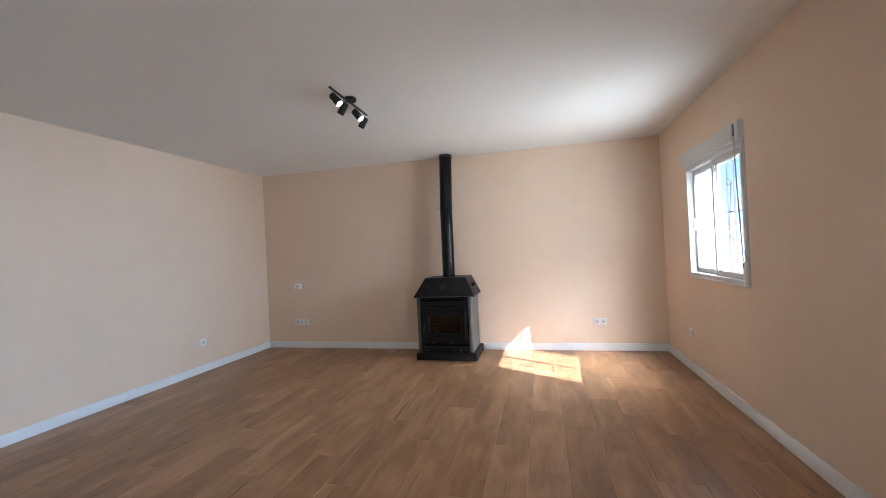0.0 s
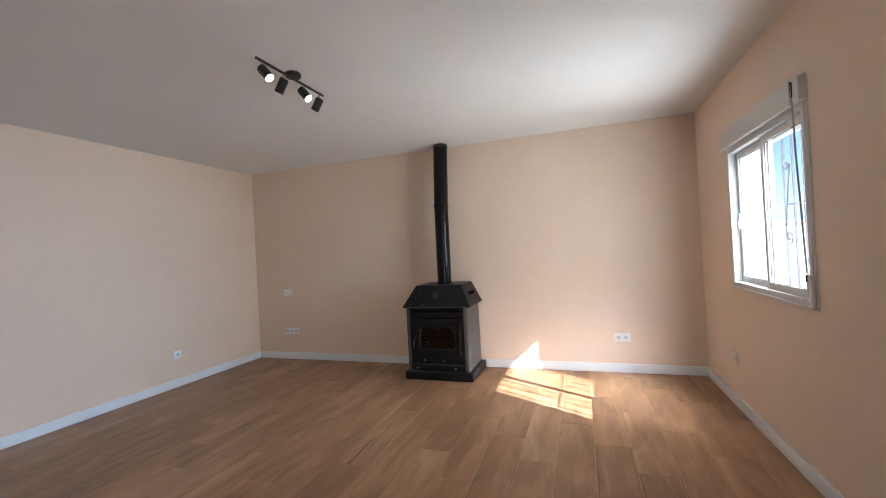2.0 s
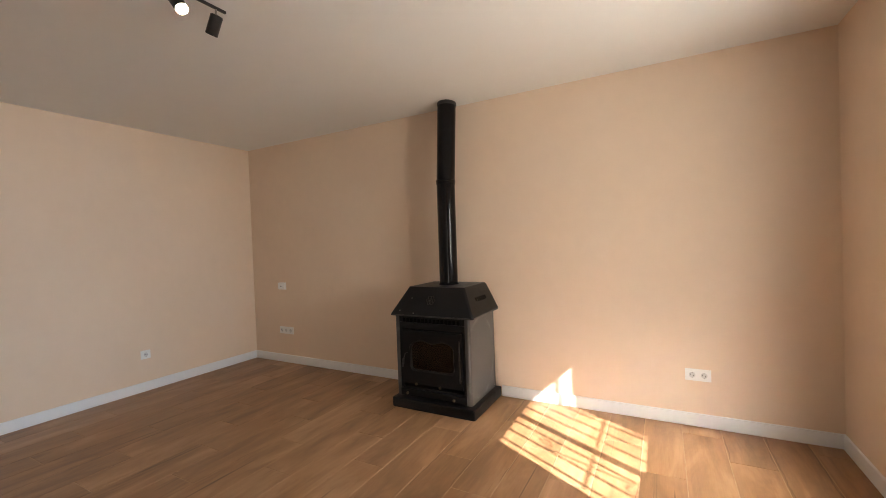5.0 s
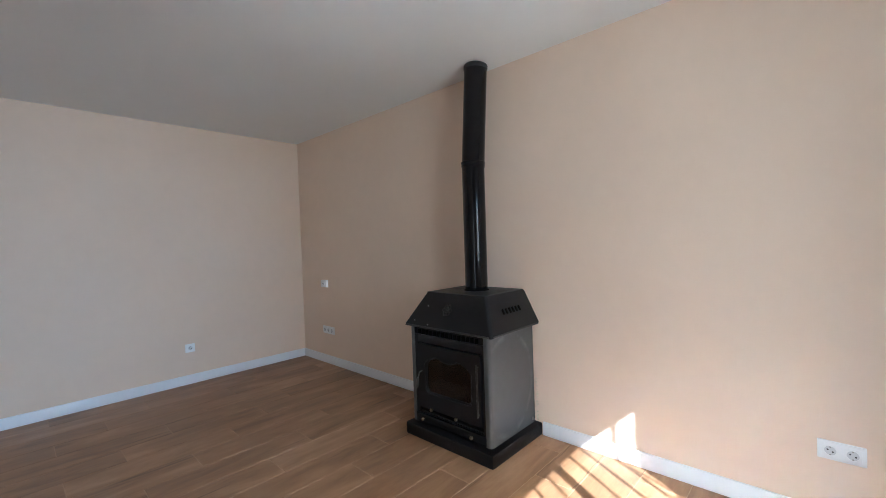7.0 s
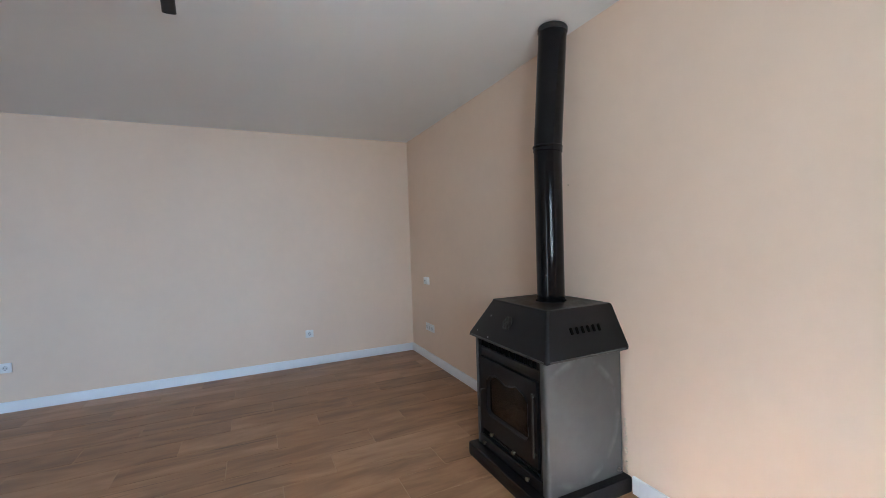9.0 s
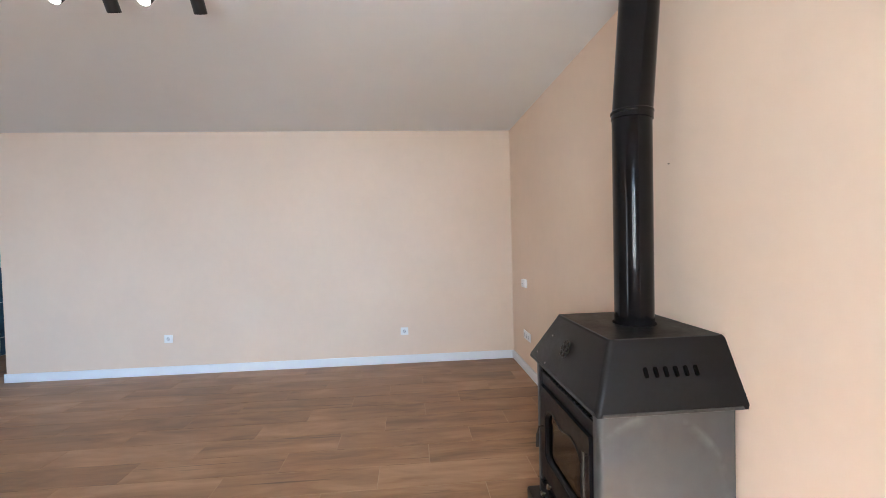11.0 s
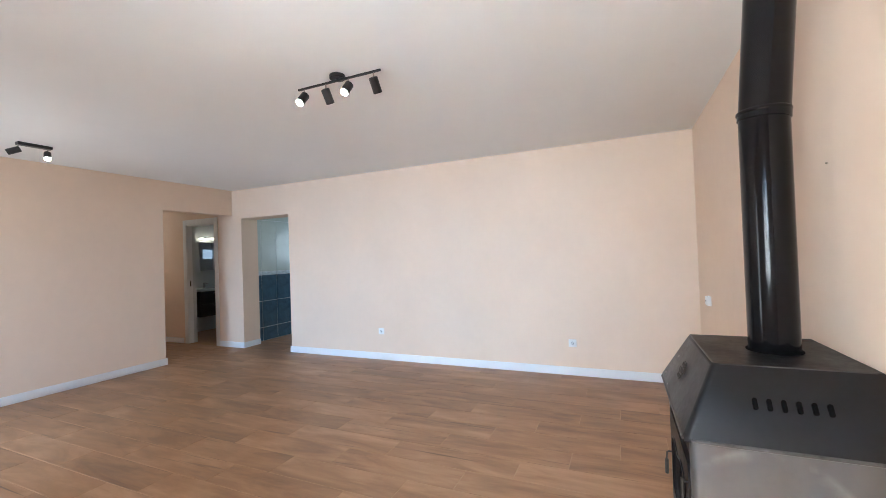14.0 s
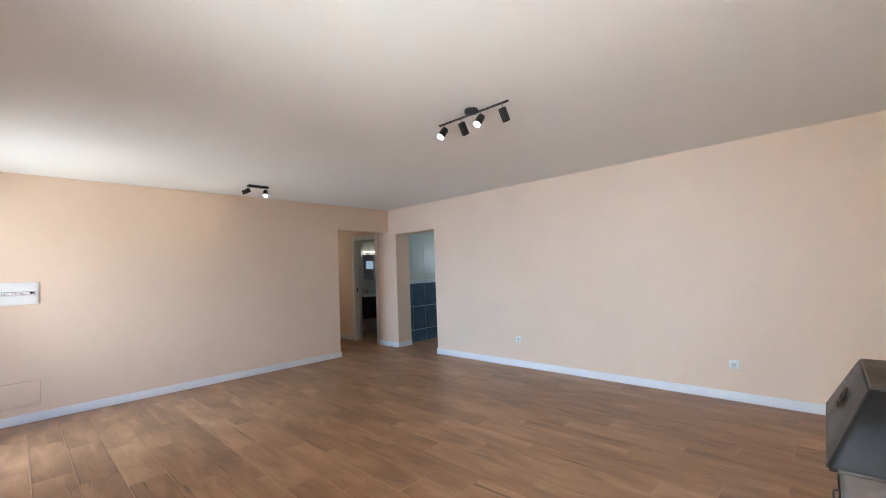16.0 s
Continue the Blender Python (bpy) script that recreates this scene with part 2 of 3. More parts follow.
BLACKLAMP = material("matt_black_lamp_paint", (0.012, 0.012, 0.013), 0.38, vary=0.2, scale=30)
BULB = emitter("lit_bulb_face", (1.0, 0.84, 0.60), 42.0)
TUBE = emitter("lit_mirror_lamp", (1.0, 0.87, 0.62), 1.0)
OPAL = emitter("lit_opal_shade", (1.0, 0.90, 0.74), 4.4)
BLUE = material("blue_glazed_tile", (0.050, 0.098, 0.150), 0.22, vary=0.38, scale=9, fine=0.04, bump=0.05, bump_scale=30)
PALE = material("pale_blue_glazed_tile", (0.50, 0.57, 0.54), 0.25, vary=0.06, scale=6, bump=0.03, bump_scale=30)
JOINT = material("white_tile_grout", (0.72, 0.76, 0.78), 0.85, vary=0.1, scale=40)
BORDER = material("patterned_border_tile", (0.50, 0.58, 0.62), 0.3, vary=0.35, scale=26)
DOORWHITE = material("white_door_lacquer", (0.76, 0.76, 0.75), 0.4, vary=0.02, scale=5, bump=0.03, bump_scale=40)
VANITY = material("dark_wenge_veneer", (0.025, 0.016, 0.012), 0.4, vary=0.4, scale=3, stretch=(1, 1, 12))
CERAMIC = material("white_ceramic", (0.82, 0.82, 0.80), 0.12, vary=0.01, scale=5)
BATHTILE = material("pale_bath_tile", (0.56, 0.57, 0.55), 0.3, vary=0.05, scale=4)
MIRROR = material("mirror_silver", (0.9, 0.9, 0.9), 0.02, metal=1.0)


# ---- mesh helpers ----
def box(bm, x0, x1, y0, y1, z0, z1, bevel=0.0, seg=2):
    made = bmesh.ops.create_cube(bm, size=1, matrix=Matrix.Translation(((x0 + x1) / 2, (y0 + y1) / 2, (z0 + z1) / 2)) @ Matrix.Diagonal((x1 - x0, y1 - y0, z1 - z0, 1)))
    if bevel:
        edges = list({e for v in made["verts"] for e in v.link_edges})
        bmesh.ops.bevel(bm, geom=edges, offset=bevel, segments=seg, affect="EDGES", profile=0.6, clamp_overlap=True)


def turned(bm, profile, m=None, seg=24, cap=True):
    """A turned body: profile is a list of (radius, z); m places it."""
    m = m or Matrix()
    rings = []
    for r, z in profile:
        rings.append([bm.verts.new(m @ Vector((r * math.cos(2 * math.pi * i / seg), r * math.sin(2 * math.pi * i / seg), z))) for i in range(seg)])
    for a, b in zip(rings, rings[1:]):
        for i in range(seg):
            bm.faces.new((a[i], a[(i + 1) % seg], b[(i + 1) % seg], b[i]))
    if cap:
        bm.faces.new(list(reversed(rings[0])))
        bm.faces.new(rings[-1])


def rod(bm, p, q, r, seg=12):
    p, q = Vector(p), Vector(q)
    turn = (q - p).to_track_quat("Z", "Y").to_matrix().to_4x4()
    turned(bm, [(r * 0.8, 0), (r, r * 0.25), (r, (q - p).length - r * 0.25), (r * 0.8, (q - p).length)], Matrix.Translation(p) @ turn, seg)


def swept(bm, points, r, seg=8):
    """A round bar bent through the points."""
    points = [Vector(p) for p in points]
    rings = []
    for i, p in enumerate(points):
        d = (points[min(i + 1, len(points) - 1)] - points[max(i - 1, 0)]).normalized()
        turn = d.to_track_quat("Z", "Y").to_matrix()
        rings.append([bm.verts.new(p + turn @ Vector((r * math.cos(2 * math.pi * k / seg), r * math.sin(2 * math.pi * k / seg), 0))) for k in range(seg)])
    for a, b in zip(rings, rings[1:]):
        for k in range(seg):
            bm.faces.new((a[k], a[(k + 1) % seg], b[(k + 1) % seg], b[k]))
    bm.faces.new(list(reversed(rings[0])))
    bm.faces.new(rings[-1])


def mesh_of(name, bm, mat, smooth=True):
    me = bpy.data.meshes.new(name)
    bmesh.ops.recalc_face_normals(bm, faces=bm.faces)
    if smooth:
        for f in bm.faces:
            f.smooth = True
        for e in bm.edges:
            if len(e.link_faces) == 2 and e.calc_face_angle(0) > radians(32):
                e.smooth = False
    bm.to_mesh(me)
    bm.free()
    me.materials.append(mat)
    return me


def part(name, bm, mat, parent=None, label="", smooth=True):
    ob = new(name, mesh_of(name, bm, mat, smooth))
    ob.parent = parent
    if label:
        tagged(ob, label)
    return ob


def boxes(name, mat, parent, *dims, bevel=0.0, label=""):
    bm = bmesh.new()
    for d in dims:
        box(bm, *d, bevel=bevel)
    return part(name, bm, mat, parent, label)


def base(name, label, category, at=(0, 0, 0), turn=0.0, group=""):
    ob = new(name)
    ob.empty_display_size = 0.1
    ob.matrix_basis = pose(*at, 0, 0, turn)
    return tagged(ob, label, category, group)


def structure(name, mat, *dims, label="", bevel=0.0):
    ob = boxes(name, mat, None, *dims, bevel=bevel)
    return tagged(ob, label, kind="structure")


# ---- the shell ----
# living room: x 0 to 5.46, y 0.06 to 6.62; ceiling at 2.575
XE, YN, YS, H = 5.46, 6.622, 0.06, 2.575
WT = 0.25
WY0, WY1, WZ0, WZ1 = 4.60, 5.75, 0.955, 2.02       # window opening
DY0, DY1, DZ = 0.35, 1.60, 2.10                    # unseen entrance opening, in the shade of the added block
KY0, KY1 = 0.265, 1.275                            # kitchen opening
HX = 1.11                                          # hallway width
BY0, BY1 = -1.09, -0.36                            # bathroom door opening

structure("wall_north", PAINT, (-0.32, XE + WT, YN, YN + 0.25, -0.1, H), label="peach painted plaster wall behind the stove")
structure("wall_east", PAINT, (XE, XE + WT - 0.02, -0.2, DY0, -0.1, H), (XE, XE + WT - 0.02, DY0, DY1, DZ, H), (XE, XE + WT - 0.02, DY1, WY0, -0.1, H),
          (XE, XE + WT - 0.02, WY0, WY1, -0.1, WZ0), (XE, XE + WT - 0.02, WY0, WY1, WZ1 + 0.14, H), (XE, XE + WT - 0.02, WY1, YN, -0.1, H),
          label="peach painted plaster wall with the window")
structure("wall_west", PAINT, (-0.32, 0, KY1, YN, -0.1, H), (-0.32, 0, KY0, KY1, 2.105, H), (-0.32, 0, 0.11, KY0, -0.1, H), (-0.15, 0, BY1, 0.11, -0.1, H),
          (-0.15, 0, BY0, BY1, 2.09, H), (-0.15, 0, -3.2, BY0, -0.1, H), label="long peach painted plaster wall with a cased opening")
structure("wall_south", PAINT, (HX, XE, -0.12, YS, -0.1, H), (0, HX, -0.12, YS, 2.165, H), label="peach painted plaster wall with a hallway opening")
structure("wall_hall_east", PAINT, (HX, HX + 0.12, -3.2, -0.12, -0.1, H), label="peach painted hallway wall")
structure("wall_hall_end", PAINT, (-0.15, HX + 0.12, -3.4, -3.2, -0.1, H), label="peach painted hallway end wall")
structure("ceiling", CEILING, (-3.3, XE + WT - 0.03, -3.4, YN + 0.22, H, H + 0.18), label="smooth white painted ceiling")
structure("exterior_wall", STUCCO, (XE + WT - 0.02, XE + WT, -3.4, DY0, -0.1, 3.1), (XE + WT - 0.02, XE + WT, DY0, DY1, DZ, 3.1), (XE + WT - 0.02, XE + WT, DY1, WY0, -0.1, 3.1),
          (XE + WT - 0.02, XE + WT, WY0, WY1, -0.1, WZ0), (XE + WT - 0.02, XE + WT, WY0, WY1, WZ1 + 0.13, 3.1), (XE + WT - 0.02, XE + WT, WY1, YN + 0.25, -0.1, 3.1),
          label="white rendered outer face of the house")
# white plastered reveal of the window
structure("window_reveal", STUCCO, (XE + 0.075, XE + WT, WY1 - 0.004, WY1, WZ0, WZ1 + 0.13), (XE + 0.075, XE + WT, WY0, WY0 + 0.004, WZ0, WZ1 + 0.13),
          (XE + 0.18, XE + WT, WY0 + 0.004, WY1 - 0.004, WZ1 + 0.11, WZ1 + 0.13),
          label="white plastered window reveal")
structure("window_sill", SILL, (XE + 0.075, XE + WT + 0.065, WY0 + 0.004, WY1 - 0.004, WZ0, WZ0 + 0.02), label="polished white stone window sill", bevel=0.003)


def skirting(*runs):
    """Runs of skirting: (x0, x1, y0, y1) each."""
    for k, (x0, x1, y0, y1) in enumerate(runs):
        bm = bmesh.new()
        box(bm, x0, x1, y0, y1, 0.0, 0.092, bevel=0.005, seg=2)
        tagged(part("baseboard", bm, SKIRT), "white lacquered skirting board along the wall", kind="structure")


S = 0.016
skirting((0.0, 2.49, YN - S, YN), (3.245, XE, YN - S, YN), (0, S, KY1, YN - S), (XE - S, XE, DY1, YN - S), (HX, XE - S, YS, YS + S),
         (0, S, BY1 + 0.07, KY0), (-0.32, S, KY0, KY0 + S), (-0.32, S, KY1 - S, KY1), (0, S, -3.2, BY0 - 0.12), (HX - S, HX, -3.2, -0.12), (HX - S, HX, -0.12, YS + S))

# kitchen and bathroom shells
structure("wall_kitchen_south", JOINT, (-3.2, -0.32, 0.0, 0.11, -0.1, H), label="tiled kitchen wall, blue below and pale above")
structure("wall_kitchen_west", PALE, (-3.4, -3.2, 0.0, 3.2, -0.1, H), label="pale tiled kitchen wall")
structure("wall_kitchen_north", PALE, (-3.4, -0.32, 3.2, 3.4, -0.1, H), label="pale tiled kitchen wall")
structure("wall_bath_south", BATHTILE, (-3.1, -0.15, -2.3, -2.1, -0.1, H), label="pale tiled bathroom wall")
structure("wall_bath_west", BATHTILE, (-3.3, -3.1, -2.3, 0.0, -0.1, H), label="pale tiled bathroom wall")

# ---- outside ----
structure("ground", GROUND, (-400, 3000, -2500, 2500, -2.4, -2.2), label="dry ground reaching to the horizon")
structure("terrace", TERRACE, (XE + WT, 16.0, -6, 16, -0.35, -0.12), (-8, 16.0, -8, 16, -2.2, -0.35), label="pale sunlit concrete terrace")
structure("parapet_wall", STUCCO, (XE + WT, 15.0, 14.0, 14.2, -0.12, 1.60), (XE + WT, 15.05, 13.95, 14.25, 1.60, 1.65), (15.0, 15.2, -6, 14.2, -0.12, 1.2), label="white rendered terrace wall with a coping")
# out-of-view block, added to keep direct sun off the entrance
structure("entrance_sun_block", STUCCO, (XE + WT, 9.8, -1.2, -0.3, -0.12, 5.8), label="unseen white rendered block added to shade the entrance")


def ridge():
    bm = bmesh.new()
    rng = random.Random(4)
    cols = []
    for i in range(81):
        a = radians(-75 + i * 150 / 80)
        h = 88 + 26 * noise.noise(Vector((i * 0.13, 1.7, 0))) + 12 * noise.noise(Vector((i * 0.5, 4.1, 0))) + rng.uniform(-2, 2)
        c, s = math.cos(a), math.sin(a)
        cols.append([bm.verts.new((1500 * c, 1500 * s, -3)), bm.verts.new((1560 * c, 1560 * s, h * 0.55)), bm.verts.new((1700 * c, 1700 * s, h)), bm.verts.new((1900 * c, 1900 * s, -3))])
    for a, b in zip(cols, cols[1:]):
        for k in range(3):
            bm.faces.new((a[k], b[k], b[k + 1], a[k + 1]))
    tagged(part("hills", bm, HILL), "hazy blue line of distant hills", kind="structure")


ridge()

# ---- window ----
def sash(parent, y0, y1, x, latch):
    """One sliding sash: stiles and rails, gasket, pane."""
    s = part_of_sash(y0, y1, x)
    s.parent = parent
    z0, z1 = WZ0 + 0.045, WZ1 - 0.045
    boxes("gasket", RUBBER, s, (x + 0.008, x + 0.016, y0 + 0.038, y0 + 0.043, z0 + 0.045, z1 - 0.045), (x + 0.008, x + 0.016, y1 - 0.043, y1 - 0.038, z0 + 0.045, z1 - 0.045),
          (x + 0.008, x + 0.016, y0 + 0.043, y1 - 0.043, z0 + 0.043, z0 + 0.048), (x + 0.008, x + 0.016, y0 + 0.043, y1 - 0.043, z1 - 0.048, z1 - 0.043))
    pane = boxes("pane", GLASS, s, (x + 0.010, x + 0.014, y0 + 0.039, y1 - 0.039, z0 + 0.043, z1 - 0.043))
    pane.visible_shadow = False
    if latch:
        boxes("latch", PLASTIC, s, (x - 0.012, x, y1 - 0.030, y1 - 0.014, 1.40, 1.52), (x - 0.018, x - 0.012, y1 - 0.028, y1 - 0.020, 1.43, 1.46), bevel=0.002)


def part_of_sash(y0, y1, x):
    z0, z1 = WZ0 + 0.045, WZ1 - 0.045
    bm = bmesh.new()
    box(bm, x, x + 0.024, y0, y0 + 0.04, z0, z1, bevel=0.003)
    box(bm, x, x + 0.024, y1 - 0.04, y1, z0, z1, bevel=0.003)
    box(bm, x + 0.001, x + 0.023, y0 + 0.04, y1 - 0.04, z0, z0 + 0.045, bevel=0.003)
    box(bm, x + 0.001, x + 0.023, y0 + 0.04, y1 - 0.04, z1 - 0.045, z1, bevel=0.003)
    return part("sash", bm, ALU)


def window():
    w = tagged(base("window_1", "white aluminium sliding window with roller shutter box", "window"), kind="structure")
    X = XE
    boxes("window_frame", ALU, w, (X - 0.014, X + 0.075, WY0, WY0 + 0.032, WZ0, WZ1), (X - 0.014, X + 0.075, WY1 - 0.030, WY1, WZ0, WZ1),
          (X - 0.013, X + 0.074, WY0 + 0.032, WY1 - 0.030, WZ0, WZ0 + 0.045), (X - 0.013, X + 0.074, WY0 + 0.032, WY1 - 0.030, WZ1 - 0.045, WZ1), bevel=0.004)
    boxes("casing", ALU, w, (X - 0.010, X, WY0 - 0.014, WY0, WZ0 - 0.002, WZ1), (X - 0.010, X, WY1, WY1 + 0.022, WZ0 - 0.002, WZ1), (X - 0.020, X - 0.0145, WY0, WY1, WZ0 - 0.004, WZ0 + 0.012), bevel=0.002)
    mid = (WY0 + WY1) / 2
    sash(w, WY0 + 0.033, mid + 0.022, X + 0.006, False)
    sash(w, mid - 0.022, WY1 - 0.031, X + 0.038, True)
    for k in range(5):
        boxes("shutter_slat", ALU, w, (X + 0.088, X + 0.098, WY0 + 0.03, WY1 - 0.03, 1.935 + 0.042 * k, 1.974 + 0.042 * k), bevel=0.003)
    b = boxes("shutter_box", ALU, w, (X - 0.042, X + 0.18, WY0 - 0.022, WY1 + 0.035, WZ1, WZ1 + 0.122), bevel=0.006)
    boxes("box_lid", ALU, b, (X - 0.048, X - 0.042, WY0 + 0.06, WY1 + 0.04, WZ1 - 0.006, WZ1 + 0.124), bevel=0.002)
    boxes("strap_slot", DARK, b, (X - 0.0455, X - 0.042, WY0 + 0.034, WY0 + 0.052, WZ1 + 0.03, WZ1 + 0.110))
    bm = bmesh.new()
    swept(bm, [(X - 0.043, WY0 + 0.043, WZ1 + 0.10), (X - 0.041, WY0 + 0.036, 1.75), (X - 0.036, WY0 + 0.026, 1.45), (X - 0.032, WY0 + 0.015, 1.14)], 0.0045, 6)
    part("shutter_strap", bm, STRAP, w, "grey woven shutter strap")
    reel = boxes("strap_reel", PLASTIC, w, (X - 0.034, X - 0.012, WY0 - 0.012, WY0 + 0.026, 0.965, 1.135), bevel=0.006)
    boxes("reel_slot", DARK, reel, (X - 0.036, X - 0.034, WY0 + 0.010, WY0 + 0.024, 1.095, 1.13))
    bm = bmesh.new()
    turned(bm, [(0.004, 0), (0.004, 0.003), (0.002, 0.004)], pose(X - 0.034, WY0 + 0.008, 0.985, 0, -90, 0), 10)
    part("screw", bm, CHROME, reel)


window()


def spiral(y, z, r, hand, x):
    return [(x, y + hand * (r * (1 - k / 26)) * math.sin(k * 0.36), z + (r * (1 - k / 26)) * math.cos(k * 0.36)) for k in range(0, 22)]


def window_grille():
    g = base("window_grille", "pale grey painted iron window grille with scrolls", "grille")
    x = XE + WT + 0.039
    step = 0.138
    for k in range(8):
        y = 4.642 + k * step
        boxes("bar", GRILLE, g, (x - 0.006, x + 0.006, y - 0.007, y + 0.007, WZ0 + 0.02, WZ1 + 0.16))
    boxes("cross_bar", GRILLE, g, (x - 0.012, x - 0.007, WY0 + 0.012, WY1 - 0.012, 1.542, 1.556), bevel=0.002)
    for y in (4.642 + 1.5 * step, 4.642 + 6.5 * step):
        bm = bmesh.new()
        top = spiral(y, 1.83, 0.05, 1, x - 0.012)
        low = spiral(y, 1.32, 0.05, -1, x - 0.012)
        low = [(a, b, 2.64 - c) for a, b, c in low]
        line = [(x - 0.012, y - 0.05 + 0.1 * k / 12, 1.83 - 0.51 * k / 12) for k in range(13)]
        swept(bm, list(reversed(top)), 0.006, 6)
        swept(bm, line, 0.006, 6)
        swept(bm, low, 0.006, 6)
        part("scroll", bm, GRILLE, g)


window_grille()


# ---- stove ----
def stove():
    s = base("wood_stove", "black steel wood stove on a plinth against the wall", "stove")
    x0, x1, yf, yb = 2.505, 3.190, 6.115, YN - 0.002
    boxes("plinth", STEEL, s, (2.487, 3.240, 6.042, YN - 0.002, 0.0, 0.085), bevel=0.016, label="black painted steel plinth")
    # shell of the firebox: sides, back, top and the front surround
    body = boxes("body", STEEL, s, (x0 + 0.004, x1 - 0.006, yf + 0.25, yb - 0.022, 0.085, 0.80), (x0 + 0.012, x1 - 0.012, yf + 0.006, yf + 0.25, 0.085, 0.15), (x0 + 0.012, x1 - 0.012, yf + 0.006, yf + 0.25, 0.645, 0.80),
                 (x0 + 0.012, x0 + 0.06, yf + 0.006, yf + 0.25, 0.15, 0.645), (x1 - 0.06, x1 - 0.012, yf + 0.006, yf + 0.25, 0.15, 0.645))
    # side sheets, rolled round the front corners
    for edge, hand in ((x0 - 0.004, 1), (x1 + 0.002, -1)):
        bm = bmesh.new()
        r, front = 0.024, yf - 0.014
        line = [(edge, yb - 0.020), (edge, front + r)]
        line += [(edge + hand * (r - r * math.cos(k * math.pi / 14)), front + r - r * math.sin(k * math.pi / 14)) for k in range(1, 8)]
        line.append((edge + hand * 0.042, front))
        inner = [(edge + hand * 0.006, yb - 0.020), (edge + hand * 0.006, front + r)]
        inner += [(edge + hand * (r - (r - 0.006) * math.cos(k * math.pi / 14)), front + r - (r - 0.006) * math.sin(k * math.pi / 14)) for k in range(1, 8)]
        inner.append((edge + hand * 0.042, front + 0.006))
        ring = line + inner[::-1]
        low_ring, high_ring = [[bm.verts.new((px, py, z)) for px, py in ring] for z in (0.085, 0.775)]
        for k in range(len(ring)):
            bm.faces.new((low_ring[k], low_ring[(k + 1) % len(ring)], high_ring[(k + 1) % len(ring)], high_ring[k]))
        half = len(line)
        for ring_of in (low_ring, high_ring):
            for k in range(half - 1):
                bm.faces.new((ring_of[k], ring_of[k + 1], ring_of[-k - 2], ring_of[-k - 1]))
        part("side_panel", bm, SIDE, s, "scuffed grey steel side panel")
    boxes("firebox_back", SOOT, s, (x0 + 0.06, x1 - 0.06, yf + 0.24, yf + 0.248, 0.15, 0.645))
    # hood
    bm = bmesh.new()
    low, high, top = 0.758, 0.775, 0.99
    rings = []
    for (a, b, c, d), z in (((2.476, 3.228, 6.080, YN - 0.003), low), ((2.474, 3.230, 6.078, YN - 0.001), high), ((2.594, 3.124, 6.178, YN - 0.001), top - 0.010), ((2.604, 3.114, 6.188, YN - 0.005), top)):
        rings.append([bm.verts.new(p) for p in ((a, c, z), (b, c, z), (b, d, z), (a, d, z))])
    for a, b in zip(rings, rings[1:]):
        for k in range(4):
            bm.faces.new((a[k], a[(k + 1) % 4], b[(k + 1) % 4], b[k]))
    bm.faces.new(list(reversed(rings[0])))
    bm.faces.new(rings[-1])
    bmesh.ops.bevel(bm, geom=[e for e in bm.edges if abs(e.verts[0].co.z - e.verts[1].co.z) > 0.1 and e.verts[0].co.y < 6.4], offset=0.020, segments=4, affect="EDGES", profile=0.5)
    hood = part("hood", bm, STEEL, s, "sloping black steel hood")
    # slots in the hood's flanks: not cut, near-black patches for their shaded depth
    for k in range(6):
        y = 6.283 + k * 0.037
        bm = bmesh.new()
        pts = []
        for i in range(12):
            a = 2 * math.pi * i / 12
            pts.append((0.0068 * math.cos(a), (0.019 if math.sin(a) > 0 else -0.019) * 0.62 + 0.0068 * math.sin(a)))
        slope = math.atan2(0.099, 0.207)
        ring0 = [bm.verts.new(pose(3.1785, y, 0.886, 0, 0, 0) @ Euler((0, -slope, 0)).to_matrix().to_4x4() @ Vector((0.0015, p, q))) for p, q in pts]
        ring1 = [bm.verts.new(v.co + Vector((-0.006, 0, -0.003))) for v in ring0]
        for i in range(12):
            bm.faces.new((ring0[i], ring0[(i + 1) % 12], ring1[(i + 1) % 12], ring1[i]))
        bm.faces.new(ring0)
        part("vent_slot_patch", bm, DARK, hood)
    # row of vents under the hood's front: near-black blocks for shaded openings
    for k in range(15):
        xk = 2.575 + k * 0.036
        boxes("vent_slot_patch", DARK, body, (xk, xk + 0.018, yf - 0.004, yf + 0.006, 0.705, 0.735))
    # cast rosette
    ros = pose(2.845, 6.127, 0.887, 90 - math.degrees(math.atan2(0.10, 0.207)), 0, 0)
    bm = bmesh.new()
    for i in range(6):
        a = 2 * math.pi * i / 6
        c = Vector((0.026 * math.cos(a), 0.026 * math.sin(a), 0.004))
        loop = [ros @ (c + Vector((0.013 * math.cos(2 * math.pi * k / 10), 0.013 * math.sin(2 * math.pi * k / 10), 0))) for k in range(11)]
        swept(bm, loop, 0.0035, 6)
    swept(bm, [ros @ Vector((0.016 * math.cos(2 * math.pi * k / 12), 0.016 * math.sin(2 * math.pi * k / 12), 0.005)) for k in range(13)], 0.004, 6)
    turned(bm, [(0.006, 0.002), (0.008, 0.006), (0.004, 0.010)], ros, 12)
    part("rosette", bm, ROSE, hood, "cast iron rosette")
    # door with its scalloped window
    dx0, dx1, dy = 2.575, 3.122, yf - 0.018
    cx = (dx0 + dx1) / 2

    def outline(grow):
        pts = []
        hw, zb, zt = 0.192 + grow, 0.318 - grow, 0.553 + grow
        r = 0.035
        n = 7
        for k in range(n):
            a = math.pi + (math.pi / 2) * k / (n - 1)
            pts.append((-hw + r + r * math.cos(a), zb + r + r * math.sin(a)))
        for k in range(n):
            a = 1.5 * math.pi + (math.pi / 2) * k / (n - 1)
